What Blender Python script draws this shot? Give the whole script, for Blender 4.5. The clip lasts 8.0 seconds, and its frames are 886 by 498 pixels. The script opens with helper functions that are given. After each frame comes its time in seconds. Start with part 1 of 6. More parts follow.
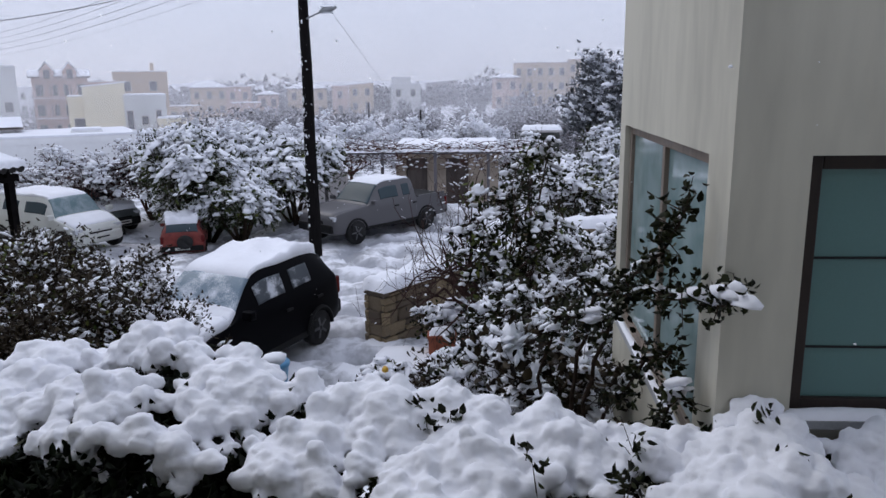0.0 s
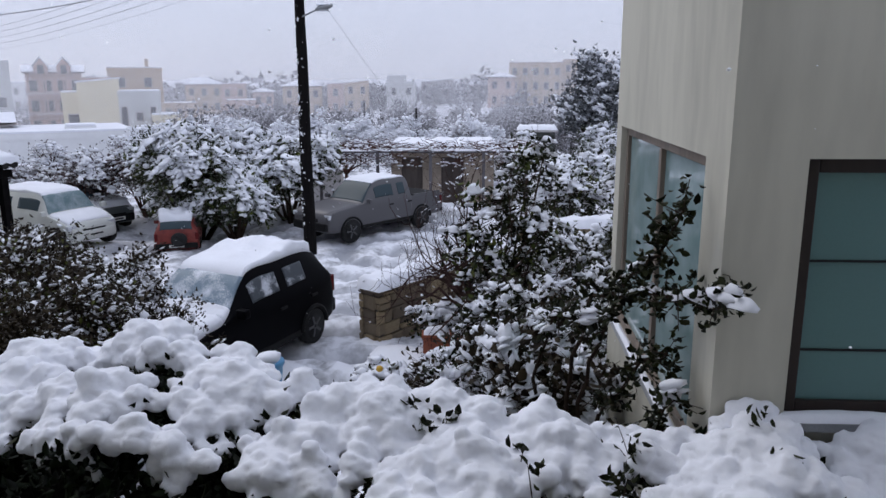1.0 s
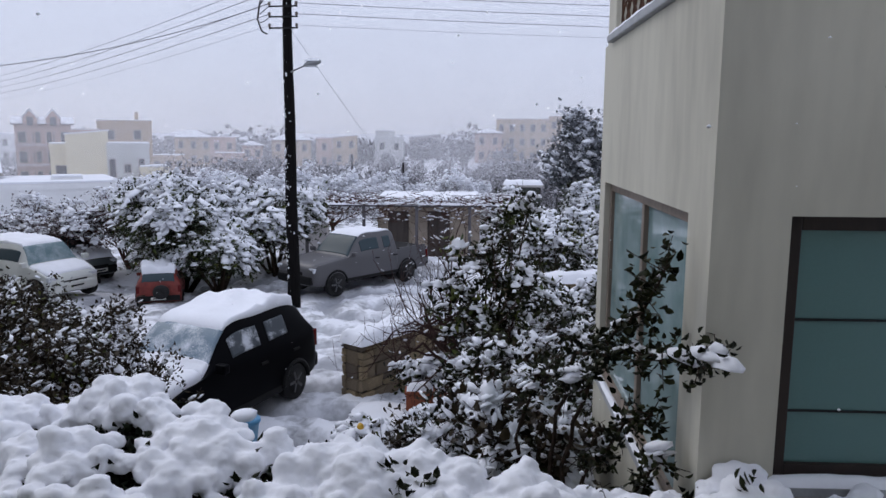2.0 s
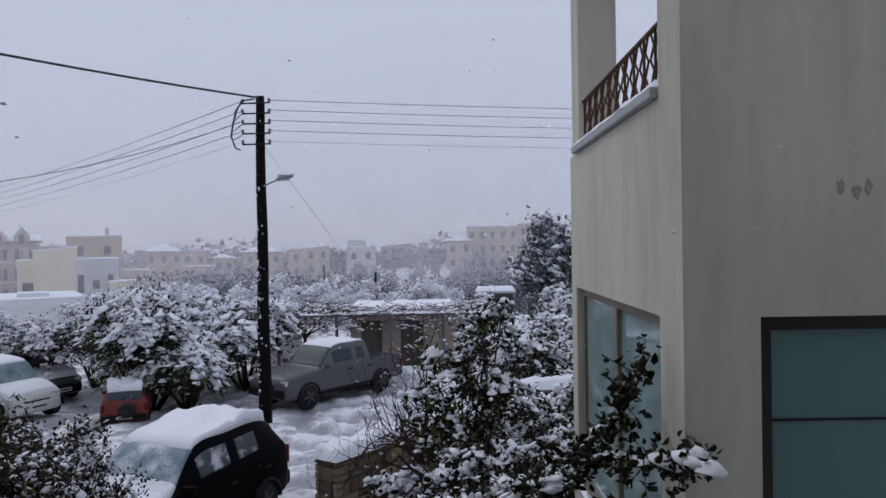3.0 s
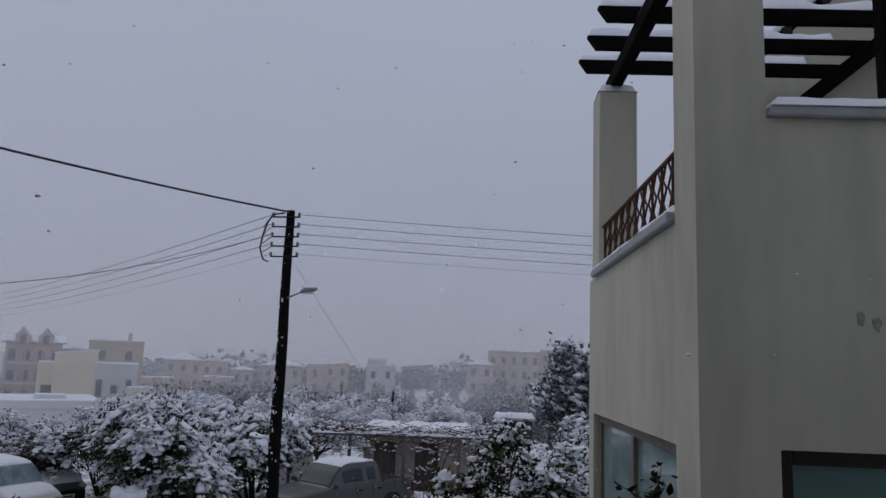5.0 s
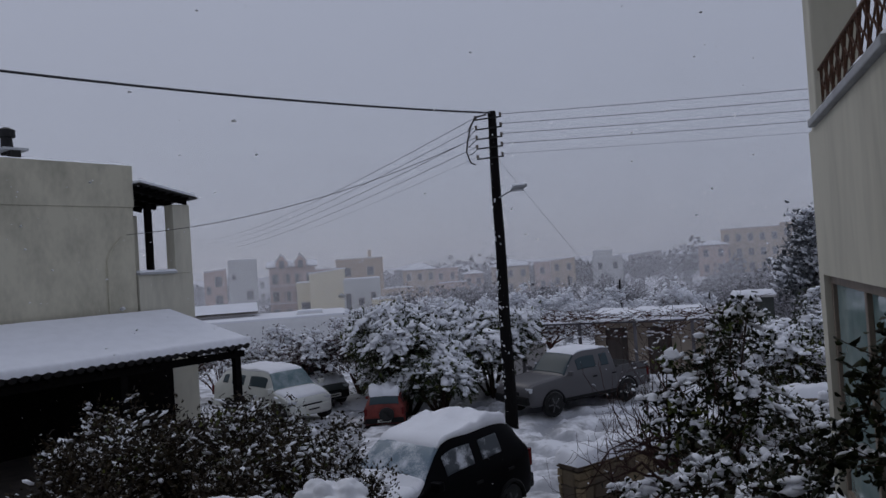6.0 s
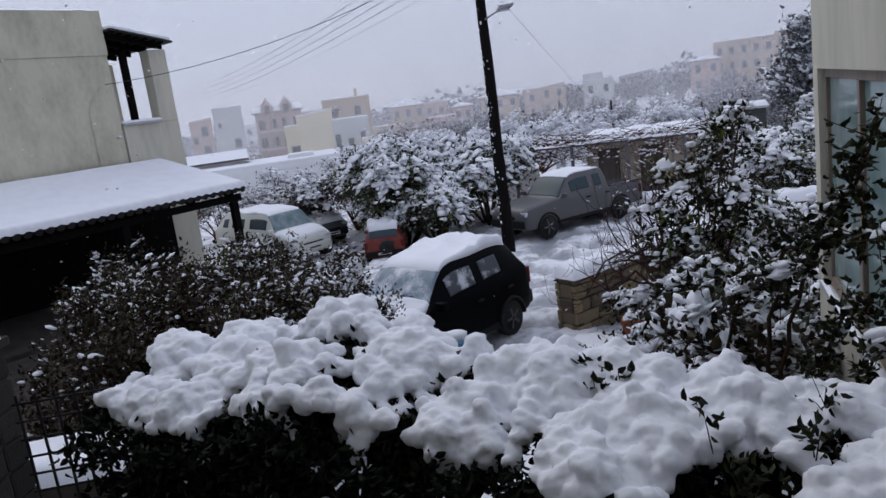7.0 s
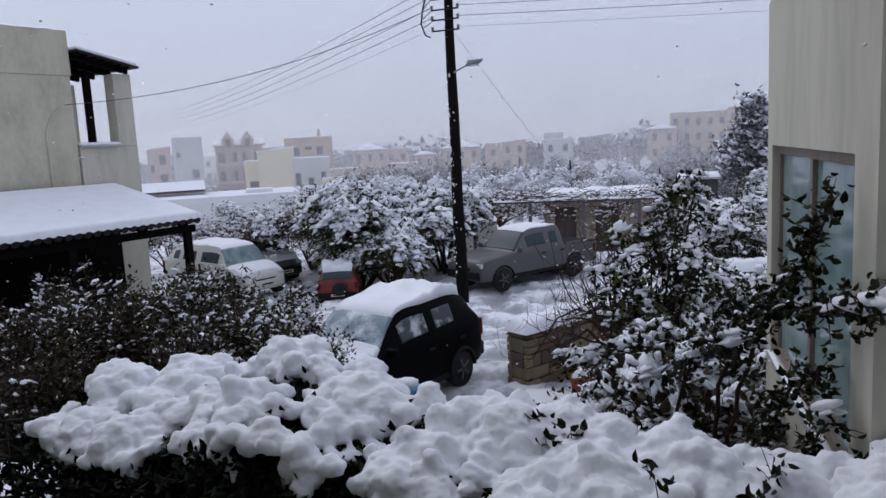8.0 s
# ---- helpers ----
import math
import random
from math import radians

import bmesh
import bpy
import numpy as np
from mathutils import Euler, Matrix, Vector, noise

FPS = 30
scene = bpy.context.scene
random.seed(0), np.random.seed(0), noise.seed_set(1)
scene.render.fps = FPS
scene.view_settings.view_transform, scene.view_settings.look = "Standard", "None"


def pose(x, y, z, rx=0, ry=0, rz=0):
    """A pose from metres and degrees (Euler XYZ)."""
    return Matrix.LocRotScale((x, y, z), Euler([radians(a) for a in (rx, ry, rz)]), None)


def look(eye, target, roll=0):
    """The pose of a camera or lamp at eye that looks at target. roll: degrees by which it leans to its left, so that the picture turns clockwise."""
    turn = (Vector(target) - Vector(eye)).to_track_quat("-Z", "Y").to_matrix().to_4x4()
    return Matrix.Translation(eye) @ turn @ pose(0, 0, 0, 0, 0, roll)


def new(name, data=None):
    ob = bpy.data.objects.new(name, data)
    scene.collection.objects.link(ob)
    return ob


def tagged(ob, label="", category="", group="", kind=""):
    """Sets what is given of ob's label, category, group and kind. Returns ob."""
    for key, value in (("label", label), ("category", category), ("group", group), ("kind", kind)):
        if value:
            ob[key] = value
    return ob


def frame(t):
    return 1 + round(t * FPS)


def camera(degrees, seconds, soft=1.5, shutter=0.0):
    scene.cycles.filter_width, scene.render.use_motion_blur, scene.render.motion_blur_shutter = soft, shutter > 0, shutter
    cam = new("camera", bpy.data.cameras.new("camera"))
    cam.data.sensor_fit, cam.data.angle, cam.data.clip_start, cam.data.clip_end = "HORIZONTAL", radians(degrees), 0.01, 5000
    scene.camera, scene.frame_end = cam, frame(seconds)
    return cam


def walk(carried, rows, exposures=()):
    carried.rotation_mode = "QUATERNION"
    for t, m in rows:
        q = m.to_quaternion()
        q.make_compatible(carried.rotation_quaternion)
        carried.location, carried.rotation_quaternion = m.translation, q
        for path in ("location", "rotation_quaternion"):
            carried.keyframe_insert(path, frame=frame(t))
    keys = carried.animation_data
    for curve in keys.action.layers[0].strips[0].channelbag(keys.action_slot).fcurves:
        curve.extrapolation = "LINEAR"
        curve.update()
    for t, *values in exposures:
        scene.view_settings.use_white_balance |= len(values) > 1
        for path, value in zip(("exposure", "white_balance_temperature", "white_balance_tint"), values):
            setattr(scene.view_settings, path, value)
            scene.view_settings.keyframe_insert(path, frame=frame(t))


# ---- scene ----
cam = camera(61.1, 8.0)
PATH = [
    (0, (1.837, 2.631, 4.319), (1.498, 4.553, 3.88), -0.7),
    (0.5, (1.826, 2.633, 4.328), (1.497, 4.557, 3.892), -0.2),
    (1, (1.824, 2.639, 4.326), (1.5, 4.562, 3.884), -0.2),
    (2.5, (1.859, 2.752, 4.319), (1.597, 4.728, 4.154), 0.0),
    (3, (1.843, 2.697, 4.331), (1.619, 4.684, 4.314), -0.9),
    (3.5, (1.847, 2.72, 4.33), (1.641, 4.703, 4.485), -0.4),
    (4, (1.857, 2.74, 4.286), (1.746, 4.708, 4.623), 0.2),
    (4.5, (1.834, 2.685, 4.306), (1.739, 4.652, 4.659), 1.7),
    (6, (2.082, 2.73, 4.186), (1.236, 4.542, 4.228), -3.7),
    (6.5, (2.091, 2.632, 4.16), (1.179, 4.404, 3.99), -6.8),
    (7, (2.075, 2.657, 4.063), (1.225, 4.425, 3.672), -7.6),
    (7.5, (2.038, 2.644, 4.057), (1.231, 4.434, 3.678), -5.2),
    (8, (2.026, 2.653, 4.061), (1.292, 4.492, 3.783), -3.0),
]
walk(cam, [(t, look(eye, target, roll)) for t, eye, target, roll in PATH],
     exposures=[(0.0, 0.32), (1.2, 0.32), (2.5, 0.15), (3.0, -0.12), (3.5, -0.38), (4.5, -0.64), (6.0, -0.85), (6.5, -0.26), (7.0, 0.04), (7.5, 0.18), (8.0, 0.07)])

# ---- world and sun: a closed, even snow sky ----
world = bpy.data.worlds.new("world")
scene.world = world
world.use_nodes = True
wn, wl = world.node_tree.nodes, world.node_tree.links
sky = wn.new("ShaderNodeTexSky")
sky.sky_type, sky.sun_disc = "NISHITA", False
sky.sun_elevation, sky.sun_rotation = radians(48), radians(-61)
sky_gain = wn.new("ShaderNodeMix")
sky_gain.data_type, sky_gain.blend_type = "RGBA", "MULTIPLY"
sky_gain.inputs[0].default_value = 1.0
wl.new(sky.outputs[0], sky_gain.inputs[6])
sky_gain.inputs[7].default_value = (0.10, 0.10, 0.10, 1)
w_co = wn.new("ShaderNodeTexCoord")
w_sep = wn.new("ShaderNodeSeparateXYZ")
wl.new(w_co.outputs["Generated"], w_sep.inputs[0])
cloud = wn.new("ShaderNodeValToRGB")
cloud.color_ramp.elements[0].position, cloud.color_ramp.elements[0].color = 0.0, (0.505, 0.54, 0.68, 1)
cloud.color_ramp.elements[1].position, cloud.color_ramp.elements[1].color = 0.75, (0.675, 0.73, 0.915, 1)
wl.new(w_sep.outputs[2], cloud.inputs[0])
w_noise = wn.new("ShaderNodeTexNoise")
w_noise.inputs["Scale"].default_value, w_noise.inputs["Detail"].default_value = 1.6, 3
wl.new(w_co.outputs["Generated"], w_noise.inputs["Vector"])
w_soft = wn.new("ShaderNodeMapRange")
w_soft.inputs[3].default_value, w_soft.inputs[4].default_value = 0.93, 1.07
wl.new(w_noise.outputs[0], w_soft.inputs[0])
w_var = wn.new("ShaderNodeVectorMath")
w_var.operation = "SCALE"
wl.new(cloud.outputs[0], w_var.inputs[0])
wl.new(w_soft.outputs[0], w_var.inputs[3])
w_mix = wn.new("ShaderNodeMix")
w_mix.data_type = "RGBA"
w_mix.inputs[0].default_value = 0.9
wl.new(sky_gain.outputs[2], w_mix.inputs[6])
wl.new(w_var.outputs[0], w_mix.inputs[7])
wl.new(w_mix.outputs[2], wn["Background"].inputs[0])
wn["Background"].inputs[1].default_value = 1.0
sun = new("sun", bpy.data.lights.new("sun", "SUN"))
sun.data.energy, sun.data.angle, sun.data.color = 0.5, radians(30), (1.0, 0.97, 0.94)
sun.matrix_world = look((-40, 22, 50), (0, 0, 0))


# ---- materials ----
def mat(name, col, rough=0.8, vary=0.12, scale=6.0, bump=0.15, metal=0.0, stretch=(1, 1, 1), col2=None, fine=60.0, spec=0.4, lo=0.40, hi=0.78):
    """A surface with coarse stains and fine grain."""
    m = bpy.data.materials.new(name)
    m.use_nodes = True
    n, l = m.node_tree.nodes, m.node_tree.links
    b = n["Principled BSDF"]
    b.inputs["Roughness"].default_value, b.inputs["Metallic"].default_value = rough, metal
    b.inputs["Specular IOR Level"].default_value = spec
    co = n.new("ShaderNodeTexCoord")
    mp = n.new("ShaderNodeMapping")
    mp.inputs["Scale"].default_value = stretch
    l.new(co.outputs["Object"], mp.inputs[0])
    big = n.new("ShaderNodeTexNoise")
    big.inputs["Scale"].default_value, big.inputs["Detail"].default_value = scale, 6
    l.new(mp.outputs[0], big.inputs["Vector"])
    small = n.new("ShaderNodeTexNoise")
    small.inputs["Scale"].default_value, small.inputs["Detail"].default_value = fine, 4
    l.new(mp.outputs[0], small.inputs["Vector"])
    add = n.new("ShaderNodeMath")
    add.operation = "MULTIPLY_ADD"
    add.inputs[1].default_value = 0.35
    l.new(small.outputs[0], add.inputs[0])
    l.new(big.outputs[0], add.inputs[2])
    ramp = n.new("ShaderNodeValToRGB")
    dark = col2 or tuple(c * (1 - 2.2 * vary) for c in col)
    ramp.color_ramp.elements[0].position, ramp.color_ramp.elements[0].color = lo, (*dark, 1)
    ramp.color_ramp.elements[1].position, ramp.color_ramp.elements[1].color = hi, (*col, 1)
    l.new(add.outputs[0], ramp.inputs[0])
    l.new(ramp.outputs[0], b.inputs["Base Color"])
    if bump:
        bp = n.new("ShaderNodeBump")
        bp.inputs["Strength"].default_value, bp.inputs["Distance"].default_value = bump, 0.02
        l.new(add.outputs[0], bp.inputs["Height"])
        l.new(bp.outputs[0], b.inputs["Normal"])
    return m


def leaf_mat(name, a, b_col, rough=0.45):
    """Leaves that differ one from the next."""
    m = bpy.data.materials.new(name)
    m.use_nodes = True
    n, l = m.node_tree.nodes, m.node_tree.links
    b = n["Principled BSDF"]
    b.inputs["Roughness"].default_value, b.inputs["Specular IOR Level"].default_value = rough, 0.2
    g = n.new("ShaderNodeNewGeometry")
    ramp = n.new("ShaderNodeValToRGB")
    ramp.color_ramp.elements[0].color = (*a, 1)
    ramp.color_ramp.elements[1].color = (*b_col, 1)
    l.new(g.outputs["Random Per Island"], ramp.inputs[0])
    l.new(ramp.outputs[0], b.inputs["Base Color"])
    return m


def plain(name, col, rough=0.5, metal=0.0, spec=0.5):
    m = bpy.data.materials.new(name)
    m.use_nodes = True
    b = m.node_tree.nodes["Principled BSDF"]
    b.inputs["Base Color"].default_value = (*col, 1)
    b.inputs["Roughness"].default_value, b.inputs["Metallic"].default_value = rough, metal
    b.inputs["Specular IOR Level"].default_value = spec
    return m


def pieces_mat(name, a, b_col, rough=0.9):
    """Stones that differ piece by piece."""
    m = mat(name, a, rough, 0.15, 9.0, 0.5)
    n, l = m.node_tree.nodes, m.node_tree.links
    ob = n.new("ShaderNodeObjectInfo")
    mix = n.new("ShaderNodeMix")
    mix.data_type = "RGBA"
    ramp = [x for x in n if x.type == "VALTORGB"][0]
    l.new(ob.outputs["Random"], mix.inputs[0])
    l.new(ramp.outputs[0], mix.inputs[6])
    mix.inputs[7].default_value = (*b_col, 1)
    l.new(mix.outputs[2], n["Principled BSDF"].inputs["Base Color"])
    return m


M_SNOW = mat("snow", (0.86, 0.87, 0.91), 0.75, 0.03, 3.0, 0.22, fine=24.0, spec=0.25)
M_SNOW_FAR = mat("snow_far", (0.84, 0.85, 0.89), 0.9, 0.04, 0.3, 0.0, fine=2.0, spec=0.1)
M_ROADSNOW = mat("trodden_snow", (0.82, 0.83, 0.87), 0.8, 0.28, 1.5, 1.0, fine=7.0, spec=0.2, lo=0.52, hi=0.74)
# slush tone with rut shade put into it: rings about the turning place, over the street only
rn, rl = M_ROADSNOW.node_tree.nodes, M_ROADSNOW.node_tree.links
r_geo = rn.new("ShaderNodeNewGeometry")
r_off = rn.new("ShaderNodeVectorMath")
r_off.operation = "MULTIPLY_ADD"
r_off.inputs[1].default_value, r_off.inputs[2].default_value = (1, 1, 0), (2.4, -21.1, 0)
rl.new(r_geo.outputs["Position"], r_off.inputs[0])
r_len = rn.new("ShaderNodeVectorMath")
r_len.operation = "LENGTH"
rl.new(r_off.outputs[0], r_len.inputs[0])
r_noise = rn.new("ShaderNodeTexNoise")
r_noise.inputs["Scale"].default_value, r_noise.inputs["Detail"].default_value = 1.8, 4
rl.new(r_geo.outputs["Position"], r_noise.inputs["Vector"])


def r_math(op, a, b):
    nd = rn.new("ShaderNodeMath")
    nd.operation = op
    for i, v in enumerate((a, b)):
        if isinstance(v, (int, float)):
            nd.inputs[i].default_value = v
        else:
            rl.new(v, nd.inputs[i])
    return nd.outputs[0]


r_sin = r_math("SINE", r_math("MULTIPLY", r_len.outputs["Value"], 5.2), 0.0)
r_rut_tone = r_math("ADD", r_math("MULTIPLY", r_sin, 0.30), r_math("MULTIPLY", r_noise.outputs[0], 1.0))
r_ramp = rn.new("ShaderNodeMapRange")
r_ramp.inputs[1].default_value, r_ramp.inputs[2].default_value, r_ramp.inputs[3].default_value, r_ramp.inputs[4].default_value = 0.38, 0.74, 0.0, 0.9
rl.new(r_rut_tone, r_ramp.inputs[0])
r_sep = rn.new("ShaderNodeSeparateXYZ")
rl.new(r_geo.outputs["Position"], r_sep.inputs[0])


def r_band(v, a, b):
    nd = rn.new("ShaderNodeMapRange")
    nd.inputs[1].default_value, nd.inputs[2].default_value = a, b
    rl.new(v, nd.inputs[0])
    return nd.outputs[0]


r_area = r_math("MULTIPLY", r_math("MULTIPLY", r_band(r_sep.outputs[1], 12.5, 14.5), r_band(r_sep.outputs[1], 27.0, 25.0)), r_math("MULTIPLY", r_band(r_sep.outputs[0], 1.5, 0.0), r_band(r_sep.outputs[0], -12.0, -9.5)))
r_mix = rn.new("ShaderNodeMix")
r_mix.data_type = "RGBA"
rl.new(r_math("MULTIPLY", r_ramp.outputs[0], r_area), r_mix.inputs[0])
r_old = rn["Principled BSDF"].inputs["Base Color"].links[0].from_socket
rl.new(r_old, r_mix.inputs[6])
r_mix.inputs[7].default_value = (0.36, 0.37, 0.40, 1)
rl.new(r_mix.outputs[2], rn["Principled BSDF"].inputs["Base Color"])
M_PLASTER = mat("beige_plaster", (0.58, 0.555, 0.46), 0.9, 0.13, 1.1, 0.05, stretch=(1, 1, 0.25), fine=9.0, spec=0.15)
M_PLASTER_G = mat("grey_cream_plaster", (0.56, 0.53, 0.42), 0.9, 0.16, 1.3, 0.05, stretch=(1, 1, 0.55), fine=9.0, spec=0.15)
M_COPING = mat("grey_stone_coping", (0.42, 0.43, 0.44), 0.8, 0.12, 5.0, 0.2)
M_BROWN = mat("dark_brown_window_wood", (0.026, 0.015, 0.011), 0.5, 0.2, 12.0, 0.1, stretch=(1, 1, 0.2))
M_TAN = mat("tan_window_frame", (0.23, 0.18, 0.14), 0.55, 0.15, 9.0, 0.1, stretch=(1, 1, 0.2))
M_BEAM = mat("dark_timber_and_shade", (0.007, 0.006, 0.006), 0.9, 0.25, 8.0, 0.25, spec=0.06)
M_POLE = mat("tarred_pole_wood", (0.011, 0.010, 0.010), 0.95, 0.25, 9.0, 0.5, stretch=(3, 3, 0.3), spec=0.08)
M_RUST = mat("rusty_iron", (0.085, 0.036, 0.018), 0.8, 0.25, 14.0, 0.3)
M_IRON = mat("black_iron", (0.007, 0.007, 0.008), 0.7, 0.2, 20.0, 0.1)
M_WIRE = plain("wire", (0.03, 0.03, 0.035), 0.6)
M_CERAMIC = plain("insulator", (0.10, 0.08, 0.07), 0.3)
M_STEEL = mat("galvanised_steel", (0.32, 0.33, 0.34), 0.45, 0.1, 12.0, 0.05, metal=0.7)
M_STONE = pieces_mat("tan_field_stone", (0.34, 0.26, 0.155), (0.11, 0.085, 0.065))
M_MORTAR = mat("mortar", (0.085, 0.072, 0.058), 0.95, 0.15, 14.0, 0.4)
M_BARK = mat("bark", (0.050, 0.034, 0.025), 0.95, 0.25, 18.0, 0.4, spec=0.1)
M_TWIG = mat("reddish_twigs", (0.105, 0.052, 0.042), 0.95, 0.2, 18.0, 0.2, spec=0.1)
M_TWIG_D = mat("dark_brown_twigs", (0.075, 0.044, 0.038), 0.95, 0.2, 18.0, 0.2, spec=0.1)
M_LEAF = leaf_mat("dark_leaf", (0.004, 0.005, 0.002), (0.024, 0.028, 0.008))
M_LEAF_L = leaf_mat("yellow_green_leaf", (0.035, 0.055, 0.010), (0.11, 0.12, 0.025))
M_LEAF_O = leaf_mat("citrus_leaf", (0.012, 0.019, 0.009), (0.055, 0.068, 0.030))
M_LEAF_B = leaf_mat("olive_brown_leaf", (0.010, 0.006, 0.004), (0.046, 0.034, 0.018))
M_LEAF_W = leaf_mat("withered_leaf", (0.035, 0.026, 0.026), (0.15, 0.115, 0.12), 0.8)
# darker copy of the field stone, used on the gate pillar
M_STONE_D = pieces_mat("dark_field_stone", (0.045, 0.040, 0.034), (0.02, 0.018, 0.016))
# hedge front and inside: deep shade is put into these near-black colours
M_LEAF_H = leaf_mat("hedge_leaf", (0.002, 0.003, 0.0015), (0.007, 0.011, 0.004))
M_CORE = mat("hedge_inner_shade", (0.008, 0.007, 0.006), 0.95, 0.3, 15.0, 0.5, spec=0.05)
for lm, sp_ in ((M_LEAF, 0.10), (M_LEAF_B, 0.10), (M_LEAF_H, 0.05)):
    lm.node_tree.nodes["Principled BSDF"].inputs["Specular IOR Level"].default_value = sp_
# greys stand for snow on the leaves and for haze put into the colour
M_FARLEAF = leaf_mat("snow_and_haze_foliage", (0.07, 0.068, 0.07), (0.50, 0.49, 0.52), 0.9)
M_FARBARK = mat("far_bark", (0.16, 0.15, 0.16), 0.95, 0.2, 3.0, 0.0)
M_TERRA = mat("terracotta", (0.28, 0.085, 0.045), 0.85, 0.12, 9.0, 0.15)
M_TILE = mat("dark_roof_tile", (0.010, 0.008, 0.007), 0.7, 0.25, 9.0, 0.3)
M_CARBLK = plain("black_car_paint", (0.003, 0.003, 0.004), 0.4, spec=0.03)
M_CARWHT = mat("white_car_paint", (0.62, 0.63, 0.59), 0.35, 0.06, 2.0, 0.0)
M_CARSLV = plain("silver_grey_car_paint", (0.095, 0.092, 0.097), 0.45, 0.2)
M_CARRED = mat("faded_red_car_paint", (0.20, 0.032, 0.024), 0.55, 0.25, 5.0, 0.05)
M_CARGRN = plain("grey_green_car_paint", (0.06, 0.07, 0.07), 0.4)
M_TRIM = plain("black_plastic_trim", (0.010, 0.010, 0.010), 0.6, spec=0.15)
M_TYRE = mat("tyre_rubber", (0.018, 0.018, 0.018), 0.85, 0.2, 20.0, 0.2)
M_RIM = mat("alloy_rim", (0.10, 0.10, 0.105), 0.5, 0.1, 10.0, 0.0, metal=0.4)
M_AUTOGLASS = plain("dark_car_glass", (0.045, 0.065, 0.075), 0.2, spec=0.12)
M_SHED = mat("tan_shed_render", (0.46, 0.385, 0.31), 0.9, 0.2, 1.2, 0.05, fine=6.0)
# pale patches: wet snow, and whitish reflections painted into the colour
M_MOTTLEGLASS = mat("car_glass_snow_and_reflections", (0.07, 0.08, 0.09), 0.35, 0.3, 4.0, 0.1, col2=(0.62, 0.64, 0.68), lo=0.46, hi=0.62, spec=0.15)
M_SCREEN = mat("bluish_windscreen_with_wet_snow", (0.17, 0.23, 0.28), 0.25, 0.3, 3.0, 0.1, col2=(0.66, 0.69, 0.74), lo=0.50, hi=0.70, spec=0.15)
M_TEAL = mat("teal_tinted_windscreen", (0.13, 0.20, 0.215), 0.2, 0.2, 3.0, 0.0, col2=(0.30, 0.36, 0.38), lo=0.5, hi=0.72, spec=0.3)
# needles lightened: distance haze is put into their colour
M_PINE = leaf_mat("haze_lightened_pine_needles", (0.04, 0.045, 0.045), (0.20, 0.21, 0.23), 0.9)
M_HEADLAMP = plain("headlamp_glass", (0.55, 0.57, 0.6), 0.1)
M_TAIL = plain("tail_lamp_glass", (0.10, 0.010, 0.010), 0.2, spec=0.2)
M_PLATE = plain("number_plate", (0.6, 0.6, 0.55), 0.5)
M_CREAM = mat("cream_render", (0.74, 0.67, 0.50), 0.9, 0.06, 0.4, 0.0, fine=4.0)
M_WHITE = mat("whitewashed_render", (0.80, 0.80, 0.80), 0.9, 0.05, 0.4, 0.0, fine=4.0)
M_PALE = mat("off_white_render", (0.60, 0.60, 0.585), 0.9, 0.08, 0.5, 0.0, fine=4.0)
M_PINK = mat("pale_pink_render", (0.55, 0.41, 0.35), 0.9, 0.06, 0.4, 0.0, fine=4.0)
M_SANDY = mat("pale_sand_render", (0.53, 0.42, 0.31), 0.9, 0.06, 0.4, 0.0, fine=4.0)
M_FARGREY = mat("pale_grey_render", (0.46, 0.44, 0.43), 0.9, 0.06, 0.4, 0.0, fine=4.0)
M_FARGLASS = plain("far_window_pane", (0.09, 0.09, 0.10), 0.35)
M_FARFRAME = plain("far_window_frame", (0.42, 0.38, 0.36), 0.7)
M_SHUTTER = mat("brown_shutter_slats", (0.05, 0.03, 0.022), 0.7, 0.2, 10.0, 0.2)
M_DARKHUT = mat("dark_green_hut_boards", (0.05, 0.055, 0.05), 0.8, 0.2, 6.0, 0.2)
M_STAIN = mat("grey_plaster_stain", (0.36, 0.345, 0.29), 0.95, 0.2, 30.0, 0.1)
M_BLUE = plain("blue_plastic", (0.10, 0.32, 0.55), 0.45)
M_LEMON = plain("lemon_peel", (0.62, 0.36, 0.03), 0.5)
M_REDCLOTH = mat("red_cloth", (0.36, 0.03, 0.04), 0.9, 0.15, 12.0, 0.3)
M_EARTH = mat("dark_brown_earth", (0.045, 0.036, 0.030), 0.95, 0.25, 4.0, 0.5)
M_DOORWOOD = mat("weathered_door_boards", (0.12, 0.10, 0.09), 0.85, 0.2, 6.0, 0.2, stretch=(1, 1, 0.15))


# haze sheets far off: mostly clear, thinner with height, uneven like drifting flakes
M_HAZE_SHEET = plain("haze_sheet", (0.9, 0.9, 0.93), 1.0, spec=0.0)
f_n, f_l = M_HAZE_SHEET.node_tree.nodes, M_HAZE_SHEET.node_tree.links
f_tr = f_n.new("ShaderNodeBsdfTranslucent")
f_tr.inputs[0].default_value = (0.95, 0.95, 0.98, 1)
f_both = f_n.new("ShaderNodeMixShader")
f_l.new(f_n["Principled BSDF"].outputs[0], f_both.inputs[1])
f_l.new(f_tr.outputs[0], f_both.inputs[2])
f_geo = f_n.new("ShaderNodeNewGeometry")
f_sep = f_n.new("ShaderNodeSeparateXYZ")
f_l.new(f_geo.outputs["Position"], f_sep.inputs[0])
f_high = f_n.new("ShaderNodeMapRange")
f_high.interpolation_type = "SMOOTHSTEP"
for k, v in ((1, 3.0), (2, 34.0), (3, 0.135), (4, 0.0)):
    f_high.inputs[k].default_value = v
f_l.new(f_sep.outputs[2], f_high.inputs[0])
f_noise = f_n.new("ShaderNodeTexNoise")
